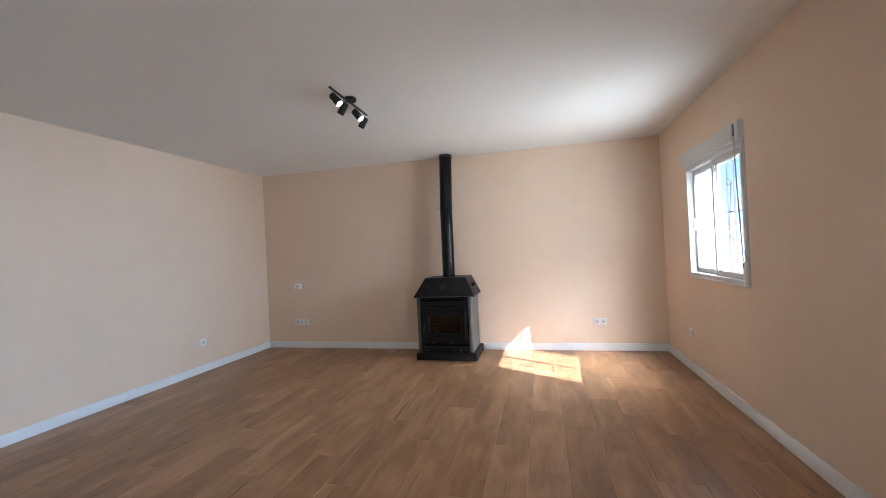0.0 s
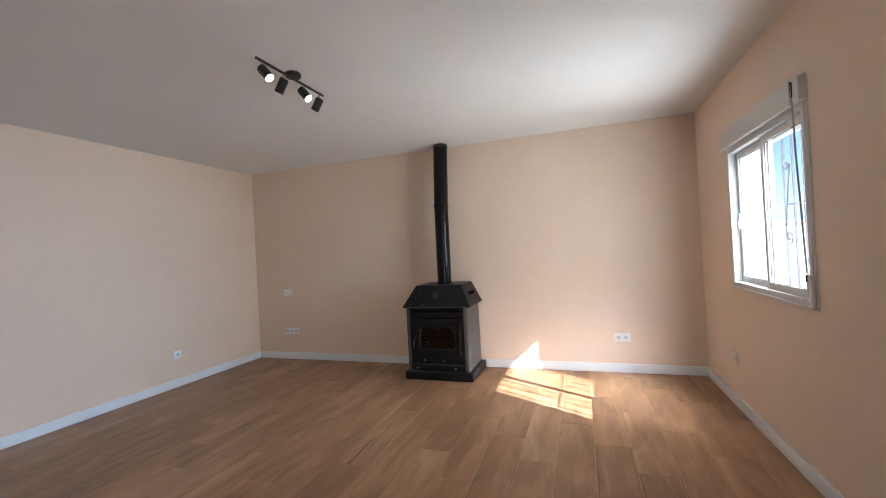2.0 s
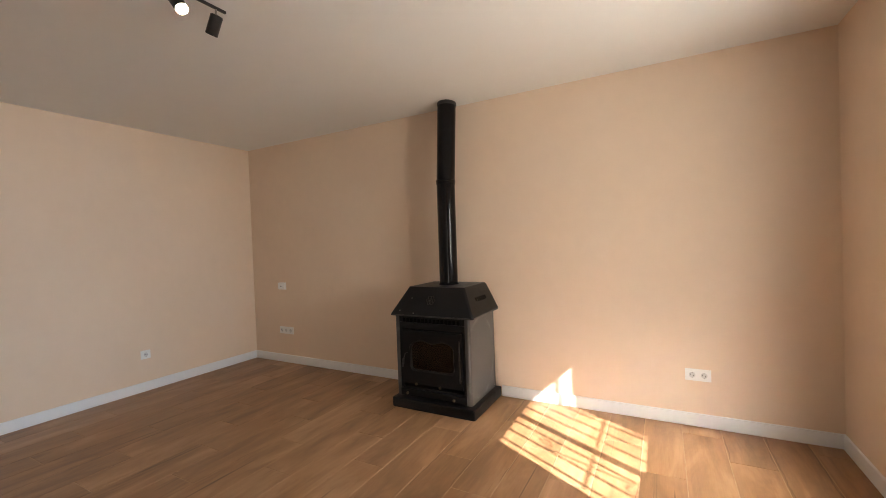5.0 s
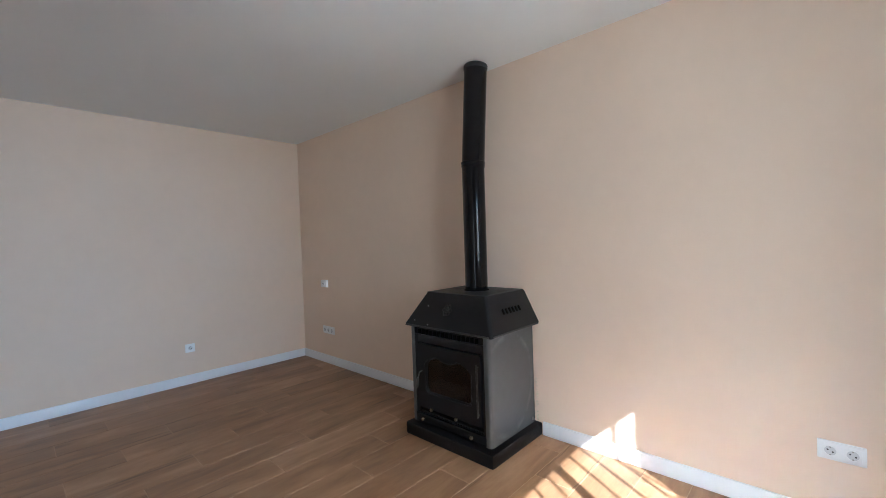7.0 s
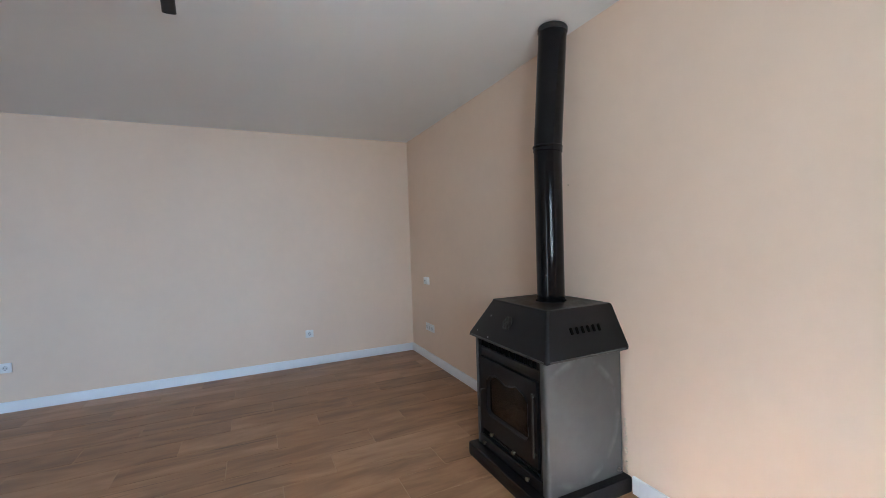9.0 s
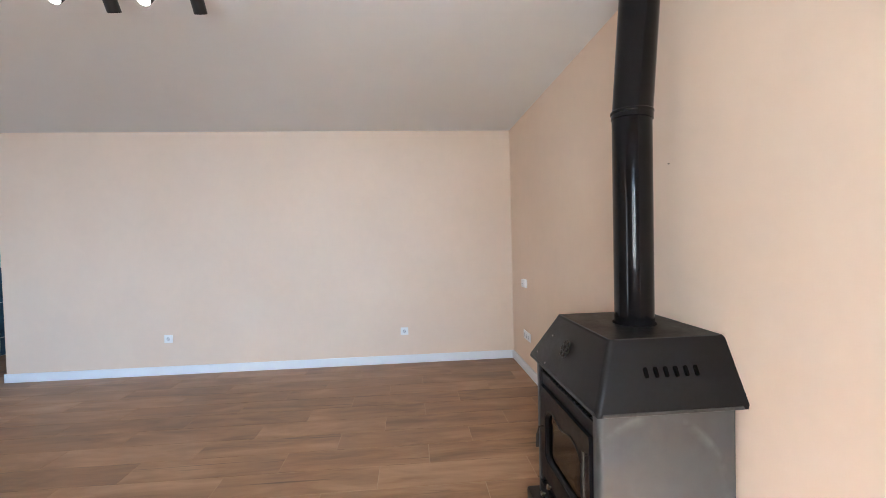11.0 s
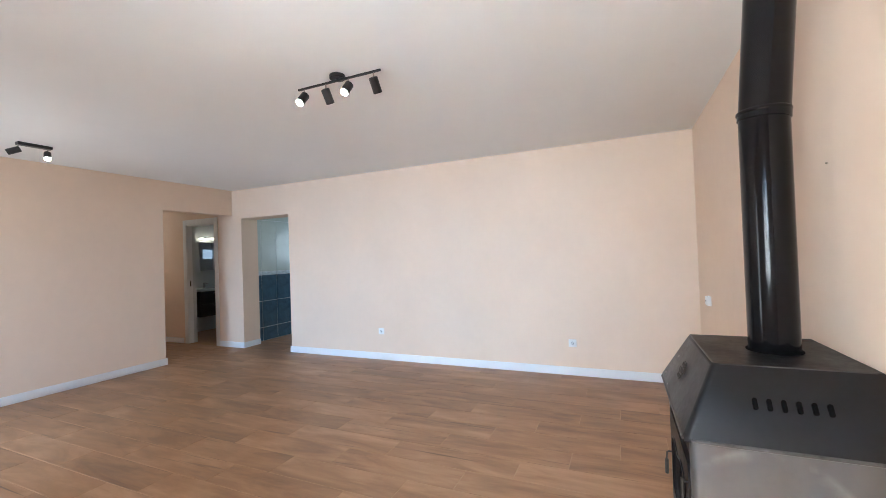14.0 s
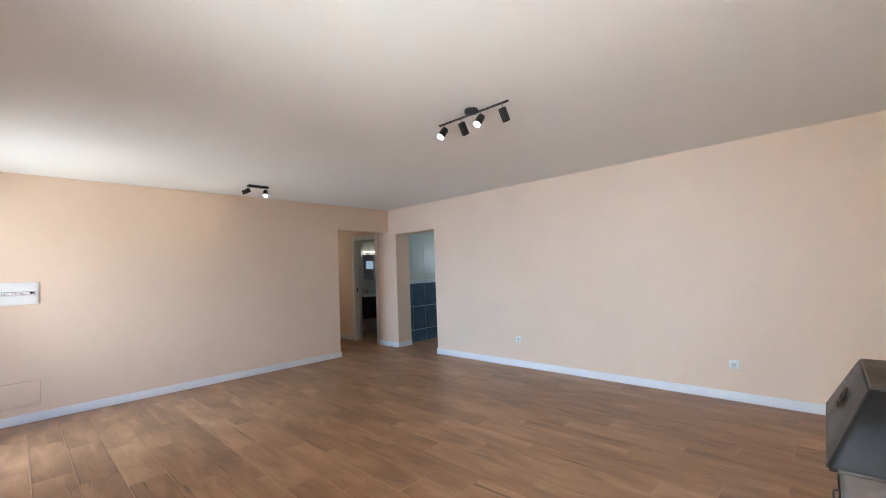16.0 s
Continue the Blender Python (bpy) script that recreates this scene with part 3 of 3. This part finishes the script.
            pts.append((hw - r + r * math.cos(a), zb + r + r * math.sin(a)))
        for k in range(25):
            u = 1 - k / 24
            xx = -hw + 2 * hw * u
            edge = min(u, 1 - u)
            lift = 0.011 * math.cos((u - 0.5) * 4 * math.pi) * -1
            drop = 0.03 * max(0.0, 1 - edge / 0.10) ** 2
            pts.append((xx, zt - 0.011 + lift - drop))
        return pts

    bm = bmesh.new()
    inner, rim = outline(0.0), outline(0.010)
    n = len(inner)

    def outer_of(p):
        px, pz = p[0], p[1] - 0.435
        k = 1 / max(abs(px) / ((dx1 - dx0) / 2), abs(pz) / 0.2375)
        return (px * k, 0.4025 + (pz * k))
    ringo = [outer_of(p) for p in inner]
    fo = [bm.verts.new((cx + p[0], dy, p[1])) for p in ringo]
    fi = [bm.verts.new((cx + p[0], dy, p[1])) for p in rim]
    gi = [bm.verts.new((cx + p[0], dy + 0.012, p[1])) for p in inner]
    bo = [bm.verts.new((cx + p[0], dy + 0.022, p[1])) for p in ringo]
    bi = [bm.verts.new((cx + p[0], dy + 0.022, p[1])) for p in inner]
    for a, b in ((fo, fi), (fi, gi), (gi, bi), (bi, bo), (bo, fo)):
        for k in range(n):
            bm.faces.new((a[k], a[(k + 1) % n], b[(k + 1) % n], b[k]))
    door = part("door", bm, STEEL, s, "black steel stove door")
    bm = bmesh.new()
    pl = [bm.verts.new((cx + p[0], dy + 0.013, p[1])) for p in outline(0.004)]
    pk = [bm.verts.new((cx + p[0], dy + 0.017, p[1])) for p in outline(0.004)]
    bm.faces.new(pl), bm.faces.new(list(reversed(pk)))
    for k in range(n):
        bm.faces.new((pl[k], pl[(k + 1) % n], pk[(k + 1) % n], pk[k]))
    part("door_glass", bm, SMOKED, door, "smoke-darkened door glass")
    bm = bmesh.new()
    swept(bm, [(cx + p[0], dy - 0.002, p[1]) for p in rim + rim[:1]], 0.0035, 6)
    part("glass_rim", bm, STEEL, door)
    bm = bmesh.new()
    rod(bm, (3.108, dy - 0.016, 0.262), (3.108, dy - 0.016, 0.585), 0.006)
    rod(bm, (3.108, dy, 0.275), (3.108, dy - 0.016, 0.275), 0.005), rod(bm, (3.108, dy, 0.572), (3.108, dy - 0.016, 0.572), 0.005)
    part("hinge_rod", bm, ROSE, door, "rubbed dark steel hinge rod")
    bm = bmesh.new()
    swept(bm, [(2.616, dy, 0.452), (2.615, dy - 0.014, 0.452), (2.610, dy - 0.021, 0.446), (2.600, dy - 0.023, 0.420), (2.592, dy - 0.023, 0.40)], 0.004, 8)
    rod(bm, (2.593, dy - 0.023, 0.405), (2.583, dy - 0.023, 0.335), 0.008)
    part("handle", bm, WORN, door, "steel coil door handle")
    boxes("door_frame", STEEL, s, (x0 + 0.034, dx0 - 0.004, yf - 0.006, yf + 0.006, 0.15, 0.70), (dx1 + 0.004, x1 - 0.036, yf - 0.006, yf + 0.006, 0.15, 0.70), (x0 + 0.034, x1 - 0.036, yf - 0.004, yf + 0.006, 0.645, 0.70), bevel=0.002)
    tray = boxes("ash_drawer", STEEL, s, (x0 + 0.036, x1 - 0.038, yf - 0.016, yf + 0.004, 0.09, 0.148), bevel=0.005)
    for px, pz, holder, off in ((2.705, 0.205, door, dy), (2.925, 0.20, door, dy), (2.615, 0.118, tray, yf - 0.016), (3.045, 0.118, tray, yf - 0.016)):
        bm = bmesh.new()
        turned(bm, [(0.005, 0), (0.005, 0.008), (0.011, 0.010), (0.012, 0.017), (0.009, 0.022)], pose(px, off, pz, 90, 0, 0), 16)
        part("knob", bm, BRASS, holder, "small worn brass knob")
    # cast log guard behind the glass
    grate = boxes("grate", IRONCAST, s, (2.64, 3.03, yf + 0.10, yf + 0.115, 0.30, 0.325), bevel=0.004)
    for k in range(5):
        bm = bmesh.new()
        turned(bm, [(0.030, 0), (0.034, 0.03), (0.030, 0.075), (0.014, 0.09)], pose(2.69 + k * 0.074, yf + 0.06, 0.345, 90, 0, 0) @ pose(0, 0, -0.045), 14)
        part("log_end", bm, IRONCAST, grate)
    boxes("firebox_floor", SOOT, s, (x0 + 0.06, x1 - 0.06, yf + 0.012, yf + 0.24, 0.15, 0.16))
    # rivets and a bolt
    for px, py, pz in ((2.66, 6.136, 0.90), (2.565, 6.091, 0.80), (2.70, 6.083, 0.785)):
        bm = bmesh.new()
        turned(bm, [(0.0045, 0), (0.004, 0.003), (0.001, 0.004)], pose(px, py, pz, 60, 0, 0), 10)
        part("rivet", bm, CHROME, hood)
    bm = bmesh.new()
    turned(bm, [(0.012, 0), (0.012, 0.008), (0.006, 0.009), (0.006, 0.02)], pose(3.186, 6.572, 0.112, 0, 90, 0), 6)
    part("bolt", bm, CHROME, s)


stove()


def flue():
    f = base("flue_pipe", "gloss black enamelled stovepipe with a swaged joint", "stovepipe")
    a, b, c = Vector((2.858, 6.425, 0.985)), Vector((2.862, 6.425, 1.885)), Vector((2.874, 6.475, 2.567))
    R = 0.079

    def seg(name, p, q, prof, mat=ENAMEL):
        turn = (q - p).to_track_quat("Z", "Y").to_matrix().to_4x4()
        bm = bmesh.new()
        turned(bm, prof((q - p).length), Matrix.Translation(p) @ turn, 40)
        return part(name, bm, mat, f)
    seg("lower_pipe", a, b, lambda L: [(R, 0), (R, L - 0.05), (R, L - 0.002), (R - 0.002, L)])
    seg("upper_pipe", b - Vector((0, 0, 0.035)), c, lambda L: [(R - 0.001, 0.0), (R + 0.004, 0.003), (R + 0.004, 0.03), (R + 0.002, 0.036), (R + 0.001, 0.045), (R + 0.001, L - 0.03), (R + 0.003, L - 0.028), (R + 0.003, L)])
    seg("tape_band", c - Vector((0.0004, 0.0015, 0.03)), c - Vector((0, 0, 0.002)), lambda L: [(R + 0.004, 0), (R + 0.006, L * 0.3), (R + 0.0045, L * 0.6), (R + 0.006, L * 0.8), (R + 0.003, L)], TAPE)
    # near-black ring painted as the shaded gap where the pipe enters the hood
    seg("pipe_gap_ring", Vector((2.858, 6.425, 0.990)), Vector((2.858, 6.425, 1.004)), lambda L: [(R + 0.008, 0), (R + 0.008, L * 0.2), (R + 0.001, L * 0.3)], DARK)
    seg("crimp_ring", b + Vector((0, 0, -0.012)), b + Vector((0, 0.0005, 0.004)), lambda L: [(R + 0.003, 0), (R + 0.0065, L * 0.3), (R + 0.0065, L * 0.7), (R + 0.003, L)])


flue()


def hood_lips():
    """Folded lower edges of the hood, rubbed bright, and the seams round its top."""
    hood = bpy.data.objects["hood"]
    for p, q in (((2.494, 6.079, 0.764), (3.210, 6.079, 0.764)), ((3.2275, 6.099, 0.764), (3.2275, YN - 0.022, 0.764))):
        bm = bmesh.new()
        rod(bm, p, q, 0.0065, 10)
        part("folded_edge", bm, WORN, hood, "rubbed grey folded edge")
    for p, q in (((2.618, 6.189, 0.9875), (3.104, 6.189, 0.9875)), ((3.113, 6.204, 0.9875), (3.113, YN - 0.020, 0.9875))):
        bm = bmesh.new()
        rod(bm, p, q, 0.0035, 8)
        part("weld_seam", bm, WORN, hood)


hood_lips()


def chipped_plaster():
    """Crumbled filler where the stove meets the wall."""
    rng = random.Random(9)
    bm = bmesh.new()
    for k in range(60):
        z = 0.09 + 0.30 * rng.random() ** 1.4
        m = pose(3.196 + rng.uniform(0, 0.014), YN - 0.004, z, rng.uniform(0, 90), rng.uniform(0, 90), rng.uniform(0, 90)) @ Matrix.Diagonal((rng.uniform(0.6, 1.4), rng.uniform(0.5, 1.0), rng.uniform(0.6, 1.6), 1))
        bmesh.ops.create_icosphere(bm, subdivisions=1, radius=rng.uniform(0.002, 0.005), matrix=m)
    tagged(part("plaster_crumbs", bm, CRUMB), "crumbled cream plaster beside the stove", "plaster", kind="stuff")


chipped_plaster()
nail = base("wall_nail", "small rusty nail in the plaster wall", "nail", (2.815, YN, 1.675))
bm = bmesh.new()
turned(bm, [(0.0015, -0.002), (0.0015, 0.004), (0.0035, 0.005), (0.003, 0.007)], pose(0, 0, 0, 90, 0, 0), 10)
part("nail_head", bm, BRASS, nail)


# ---- ceiling lamps ----
def ceiling_spots(at, turn, half, rose, heads, label):
    """A bar of spots. rose: whether a round rose carries it; heads: place along the bar, and the way each points."""
    s = base("spotlight_bar", label, "ceiling light", at, turn, group="ceiling spotlights")
    bm = bmesh.new()
    if rose:
        turned(bm, [(0.046, -0.026), (0.050, -0.023), (0.051, -0.006), (0.048, -0.003), (0.048, 0.0)], Matrix(), 36)
        part("ceiling_rose", bm, BLACKLAMP, s)
        bm = bmesh.new()
        box(bm, -half, half, -0.006, 0.006, -0.042, -0.029, bevel=0.002)
        part("bar", bm, BLACKLAMP, s)
        bm = bmesh.new()
        rod(bm, (0, 0, -0.033), (0, 0, -0.022), 0.012, 14)
        part("neck", bm, BLACKLAMP, s)
        low = -0.041
    else:
        box(bm, -half, half, -0.03, 0.03, -0.028, 0.0, bevel=0.003)
        part("ceiling_plate", bm, BLACKLAMP, s)
        low = -0.026
    for off, way in heads:
        top = Vector((off, 0, low))
        pivot = top + Vector((0, 0, -0.046))
        hub = Matrix.Translation(pivot) @ (-Vector(way)).to_track_quat("Z", "Y").to_matrix().to_4x4()
        bm = bmesh.new()
        rod(bm, pivot, top, 0.0045, 10)
        part("stem", bm, CHROME, s)
        R = 0.028
        bm = bmesh.new()
        turned(bm, [(0.0005, 0.019), (0.008, 0.018), (R - 0.004, 0.016), (R, 0.011), (R, -0.078), (R - 0.001, -0.080), (R - 0.003, -0.078), (R - 0.003, -0.055)], hub, 28, cap=False)
        can = part("can", bm, BLACKLAMP, s, "matt black cylindrical spot")
        bm = bmesh.new()
        turned(bm, [(R - 0.0032, -0.052), (R - 0.0034, -0.060), (0.021, -0.067), (0.012, -0.071), (0.001, -0.073)], hub, 24)
        part("bulb", bm, BULB, can, "glowing warm spot bulb")


EAST, WEST = (0, -0.64, -0.77), (0, 0.55, -0.84)
ceiling_spots((2.613, 4.282, H), 90, 0.326, True, ((-0.275, EAST), (-0.095, WEST), (0.085, EAST), (0.275, WEST)), "black four-spot ceiling bar with lit bulbs")
ceiling_spots((2.77, 0.86, H), 0, 0.125, False, ((-0.095, (0.25, 0.6, -0.75)), (0.115, (0.78, -0.45, -0.42))), "black two-spot ceiling plate with lit bulbs")


# ---- sockets and switches ----
def socket_plate(at, turn, wells, kind, label):
    """A wall plate in the plane of its y axis, facing -y; wells across it."""
    w = 0.071 * wells + (0.014 if kind != "switch" else 0.04)
    name = {"socket": "wall_socket", "switch": "wall_switch", "data": "wall_outlet"}[kind]
    s = base(name, label, "socket" if kind != "switch" else "switch", at, turn, group="wall sockets")
    boxes("plate", PLASTIC, s, (-w / 2, w / 2, -0.010 if kind != "switch" else -0.0105, 0, -0.042, 0.042), bevel=0.004)
    if kind == "switch":
        boxes("surface_box", PLASTIC, s, (-w / 2 + 0.004, w / 2 - 0.004, -0.030, -0.0105, -0.038, 0.038), bevel=0.004)
    for k in range(wells):
        cx = (k - (wells - 1) / 2) * 0.071
        m = pose(cx, -0.010, 0, 90, 0, 0)
        if kind == "switch":
            boxes("rocker", PLASTIC, s, (cx - 0.030, cx + 0.030, -0.0335, -0.030, -0.026, 0.026), bevel=0.002)
            for dx in (-0.008, 0.008):
                boxes("mark", DARK, s, (cx + dx - 0.004, cx + dx + 0.004, -0.0342, -0.0336, -0.005, 0.005))
            continue
        bm = bmesh.new()
        box(bm, cx - 0.028, cx + 0.028, -0.0125, -0.0100, -0.028, 0.028, bevel=0.002)
        insert = part("insert", bm, PLASTIC, s)
        bm = bmesh.new()
        turned(bm, [(0.0195, 0.0026), (0.0200, 0.0040), (0.0215, 0.0040), (0.0220, 0.0026)], m, 28, cap=False)
        part("well_rim", bm, PLASTIC, insert)
        # flush disc, greyed to look like a shaded recess
        bm = bmesh.new()
        turned(bm, [(0.0195, 0.0024), (0.0195, 0.0029)], m, 28)
        part("well", bm, SOCKETWELL, insert, "round socket well with its shade painted in grey")
        for dx, dz in ((-0.0085, 0.004), (0.0085, -0.004)):
            bm = bmesh.new()
            turned(bm, [(0.0034, 0.0028), (0.0034, 0.0034)], m @ pose(dx, dz, 0), 12)
            part("pin_hole", bm, DARK, insert)
        for dz in (-0.0165, 0.0165):
            boxes("earth_clip", CHROME, insert, (cx - 0.003, cx + 0.003, -0.0165, -0.0128, dz - 0.0022, dz + 0.0022))


socket_plate((4.698, YN, 0.362), 0, 2, "socket", "white double wall socket low on the wall")
socket_plate((0.562, YN, 0.380), 0, 3, "socket", "white triple wall socket low on the wall")
socket_plate((0.524, YN, 0.905), 0, 1, "switch", "white wall switch above the triple socket")
socket_plate((0, 5.385, 0.358), 90, 1, "socket", "white single wall socket above the skirting")
socket_plate((0, 2.885, 0.385), 90, 1, "socket", "white single wall socket above the skirting")
socket_plate((XE, 5.83, 0.385), -90, 1, "socket", "white single wall socket under the window")


def fuse_box():
    f = base("fuse_box", "white flush fuse box with a row of breakers", "fuse box", (4.94, YS, 1.325), 180)
    w, h = 0.20, 0.105
    boxes("cover", PLASTIC, f, (-w, w, -0.018, 0, 0.020, h), (-w, w, -0.018, 0, -h, -0.020), (-w, -w + 0.02, -0.018, 0, -0.020, 0.020), (w - 0.02, w, -0.018, 0, -0.020, 0.020), bevel=0.003)
    boxes("cover_frame", PLASTIC, f, (-w - 0.012, w + 0.012, -0.006, 0, -h - 0.010, h + 0.010), bevel=0.003)
    boxes("recess", GREYHOLE, f, (-w + 0.02, w - 0.02, -0.009, -0.006, -0.020, 0.020))
    for k in range(9):
        x = -w + 0.024 + k * 0.039
        br = boxes("breaker", PLASTIC, f, (x, x + 0.036, -0.014, -0.008, -0.018, 0.014), bevel=0.001)
        if k in (1, 3, 5, 6):
            boxes("lever", GREYHOLE, br, (x + 0.012, x + 0.024, -0.019, -0.014, -0.005, 0.008), bevel=0.001)
        elif k in (0, 8):
            boxes("lever", DARK, br, (x + 0.004, x + 0.032, -0.020, -0.014, -0.004, 0.012), bevel=0.001)
        boxes("marking", REDMARK, br, (x + 0.003, x + 0.033, -0.0146, -0.0141, -0.012, -0.008))


fuse_box()
panel = base("access_panel", "peach painted access cover low on the wall", "panel", (4.93, YS, 0.30), 180)
boxes("cover", PAINT, panel, (-0.215, 0.215, -0.006, 0, -0.122, 0.115), bevel=0.002)
boxes("rim", DARK, panel, (-0.2165, 0.2165, -0.001, 0, -0.1235, 0.1165))


# ---- hallway and bathroom ----
def door_frame():
    d = tagged(base("door_1", "white lacquered door frame of the bathroom", "door"), kind="structure")
    boxes("casing", DOORWHITE, d, (0, 0.014, BY0 - 0.075, BY0 + 0.012, 0, 2.165), (0, 0.014, BY1 - 0.012, BY1 + 0.07, 0, 2.165), (0, 0.014, BY0 + 0.012, BY1 - 0.012, 2.078, 2.165), bevel=0.003)
    boxes("tiled_reveal", BATHTILE, d, (-0.15, -0.085, BY0, BY0 + 0.018, 0, 2.08), label="grey tiled edge of the door reveal")
    boxes("jamb", DOORWHITE, d, (-0.085, 0, BY0, BY0 + 0.02, 0, 2.08), (-0.15, 0, BY1 - 0.02, BY1, 0, 2.08), (-0.15, 0, BY0 + 0.02, BY1 - 0.02, 2.06, 2.08))
    boxes("strike_plate", ROSE, d, (-0.05, -0.03, BY0 + 0.02, BY0 + 0.0225, 1.0, 1.10), (-0.046, -0.034, BY0 + 0.0225, BY0 + 0.026, 1.03, 1.07), bevel=0.001)


door_frame()


def vanity():
    v = base("vanity_unit", "dark wenge wall-hung vanity unit", "cabinet", (-0.98, -1.87, 0))
    boxes("body", VANITY, v, (-0.35, 0.35, -0.23, 0.21, 0.34, 0.84), bevel=0.003)
    for z0, z1 in ((0.35, 0.585), (0.60, 0.83)):
        dr = boxes("drawer_front", VANITY, v, (-0.345, 0.345, 0.21, 0.23, z0, z1), bevel=0.003)
        boxes("handle", CHROME, dr, (-0.08, 0.08, 0.23, 0.245, z1 - 0.04, z1 - 0.03), bevel=0.002)
    w = base("washbasin", "white ceramic washbasin on the vanity unit", "basin", (-0.98, -1.87, 0.84))
    boxes("basin_slab", CERAMIC, w, (-0.36, 0.36, -0.23, 0.235, 0, 0.05), bevel=0.008)
    bm = bmesh.new()
    turned(bm, [(0.02, 0.05), (0.02, 0.15), (0.016, 0.16)], pose(0, -0.15, 0), 16)
    rod(bm, (0, -0.15, 0.145), (0, -0.03, 0.135), 0.010)
    part("tap", bm, CHROME, w)
    m = base("bathroom_mirror", "frameless rectangular bathroom mirror", "mirror", (-1.15, -2.1, 1.545))
    boxes("mirror_glass", MIRROR, m, (-0.21, 0.21, 0, 0.012, -0.295, 0.295), bevel=0.002)
    l = base("mirror_lamp", "slim lit lamp above the mirror", "wall lamp", (-1.08, -2.1, 1.935))
    boxes("bracket", CHROME, l, (-0.03, 0.03, 0, 0.08, -0.012, 0.012), bevel=0.002)
    boxes("tube", TUBE, l, (-0.16, 0.16, 0.06, 0.10, -0.03, -0.012), bevel=0.004)


vanity()
hall_lamp = base("hall_ceiling_lamp", "round white lit ceiling lamp in the hallway", "ceiling light", (0.55, -2.3, H))
bm = bmesh.new()
turned(bm, [(0.13, -0.03), (0.14, -0.02), (0.14, 0.0)], Matrix(), 32)
part("lamp_base", bm, PLASTIC, hall_lamp)
bm = bmesh.new()
turned(bm, [(0.02, -0.07), (0.08, -0.06), (0.12, -0.035), (0.122, -0.0305)], Matrix(), 32)
part("lamp_shade", bm, OPAL, hall_lamp, "glowing warm opal shade")


# ---- pieces last: kitchen tiles, then the floor's planks ----
def tiles(wall, y):
    cache = {}

    def tile(name, x0, x1, z0, z1, mat):
        g = 0.0035
        w, h = round(x1 - x0 - 2 * g, 4), round(z1 - z0 - 2 * g, 4)
        if (name, w, h) not in cache:
            bm = bmesh.new()
            box(bm, -w / 2, w / 2, 0, 0.006, -h / 2, h / 2, bevel=0.0015, seg=1)
            cache[name, w, h] = mesh_of(name, bm, mat)
        ob = new(name, cache[name, w, h])
        ob.location = ((x0 + x1) / 2, y, (z0 + z1) / 2)
        ob.parent = wall
    edge = -0.521
    xs = [-0.32] + [edge - 0.333 * k for k in range(8)]
    for xa, xb in zip(xs, xs[1:]):
        for z0, z1 in ((0.0, 0.235), (0.235, 0.695), (0.695, 1.155)):
            tile("blue_tile", xb, xa, z0, z1, BLUE)
        tile("border_tile", xb, xa, 1.155, 1.215, BORDER)
        for z0, z1 in ((1.215, 2.125), (2.125, H)):
            tile("pale_tile", xb, xa, z0, z1, PALE)


tiles(bpy.data.objects["wall_kitchen_south"], 0.11)


def planks():
    floor = structure("floor", GROUT, (0, XE, YS, YN, -0.12, -0.0011), (-0.15, HX, -3.2, YS, -0.12, -0.0011), (-0.32, 0, KY0, KY1, -0.12, -0.0011), (-3.2, -0.32, 0.11, 3.2, -0.12, -0.0011),
                      (-3.1, -0.15, -2.1, -0.05, -0.12, -0.0011), (XE, XE + WT, DY0, DY1, -0.12, -0.0011), label="warm brown wood-effect plank tile floor")
    cache = {}
    g = 0.0017

    def lay(ax, bx, ay, by):
        k0, k1 = math.floor((ax + 0.01) / 0.23), math.ceil((bx + 0.01) / 0.23)
        for k in range(k0, k1):
            x0, x1 = max(ax, 0.23 * k - 0.01), min(bx, 0.23 * k + 0.22)
            if x1 - x0 < 0.02:
                continue
            start = 5.255 - 0.303 * (k % 3) - 0.91 * 12
            for j in range(30):
                y0, y1 = max(ay, start + 0.91 * j), min(by, start + 0.91 * (j + 1))
                if y1 - y0 < 0.02:
                    continue
                w, h = round(x1 - x0 - 2 * g, 4), round(y1 - y0 - 2 * g, 4)
                if (w, h) not in cache:
                    bm = bmesh.new()
                    a, b, c = w / 2, h / 2, 0.0012
                    v = [bm.verts.new(p) for p in ((-a, -b, -0.003), (a, -b, -0.003), (a, b, -0.003), (-a, b, -0.003), (-a, -b, -c), (a, -b, -c), (a, b, -c), (-a, b, -c),
                                                   (-a + c, -b + c, 0), (a - c, -b + c, 0), (a - c, b - c, 0), (-a + c, b - c, 0))]
                    for s in (0, 4):
                        for i in range(4):
                            bm.faces.new((v[s + i], v[s + (i + 1) % 4], v[s + 4 + (i + 1) % 4], v[s + 4 + i]))
                    bm.faces.new(v[8:12])
                    cache[w, h] = mesh_of("plank_tile", bm, TILE, smooth=False)
                ob = new("plank_tile", cache[w, h])
                ob.location = ((x0 + x1) / 2, (y0 + y1) / 2, 0)
                ob.parent = floor

    lay(0, XE, YS, YN)
    lay(0, HX, -3.2, YS)
    lay(-0.32, 0, KY0, KY1)
    lay(-1.8, -0.32, 0.11, 1.9)


planks()
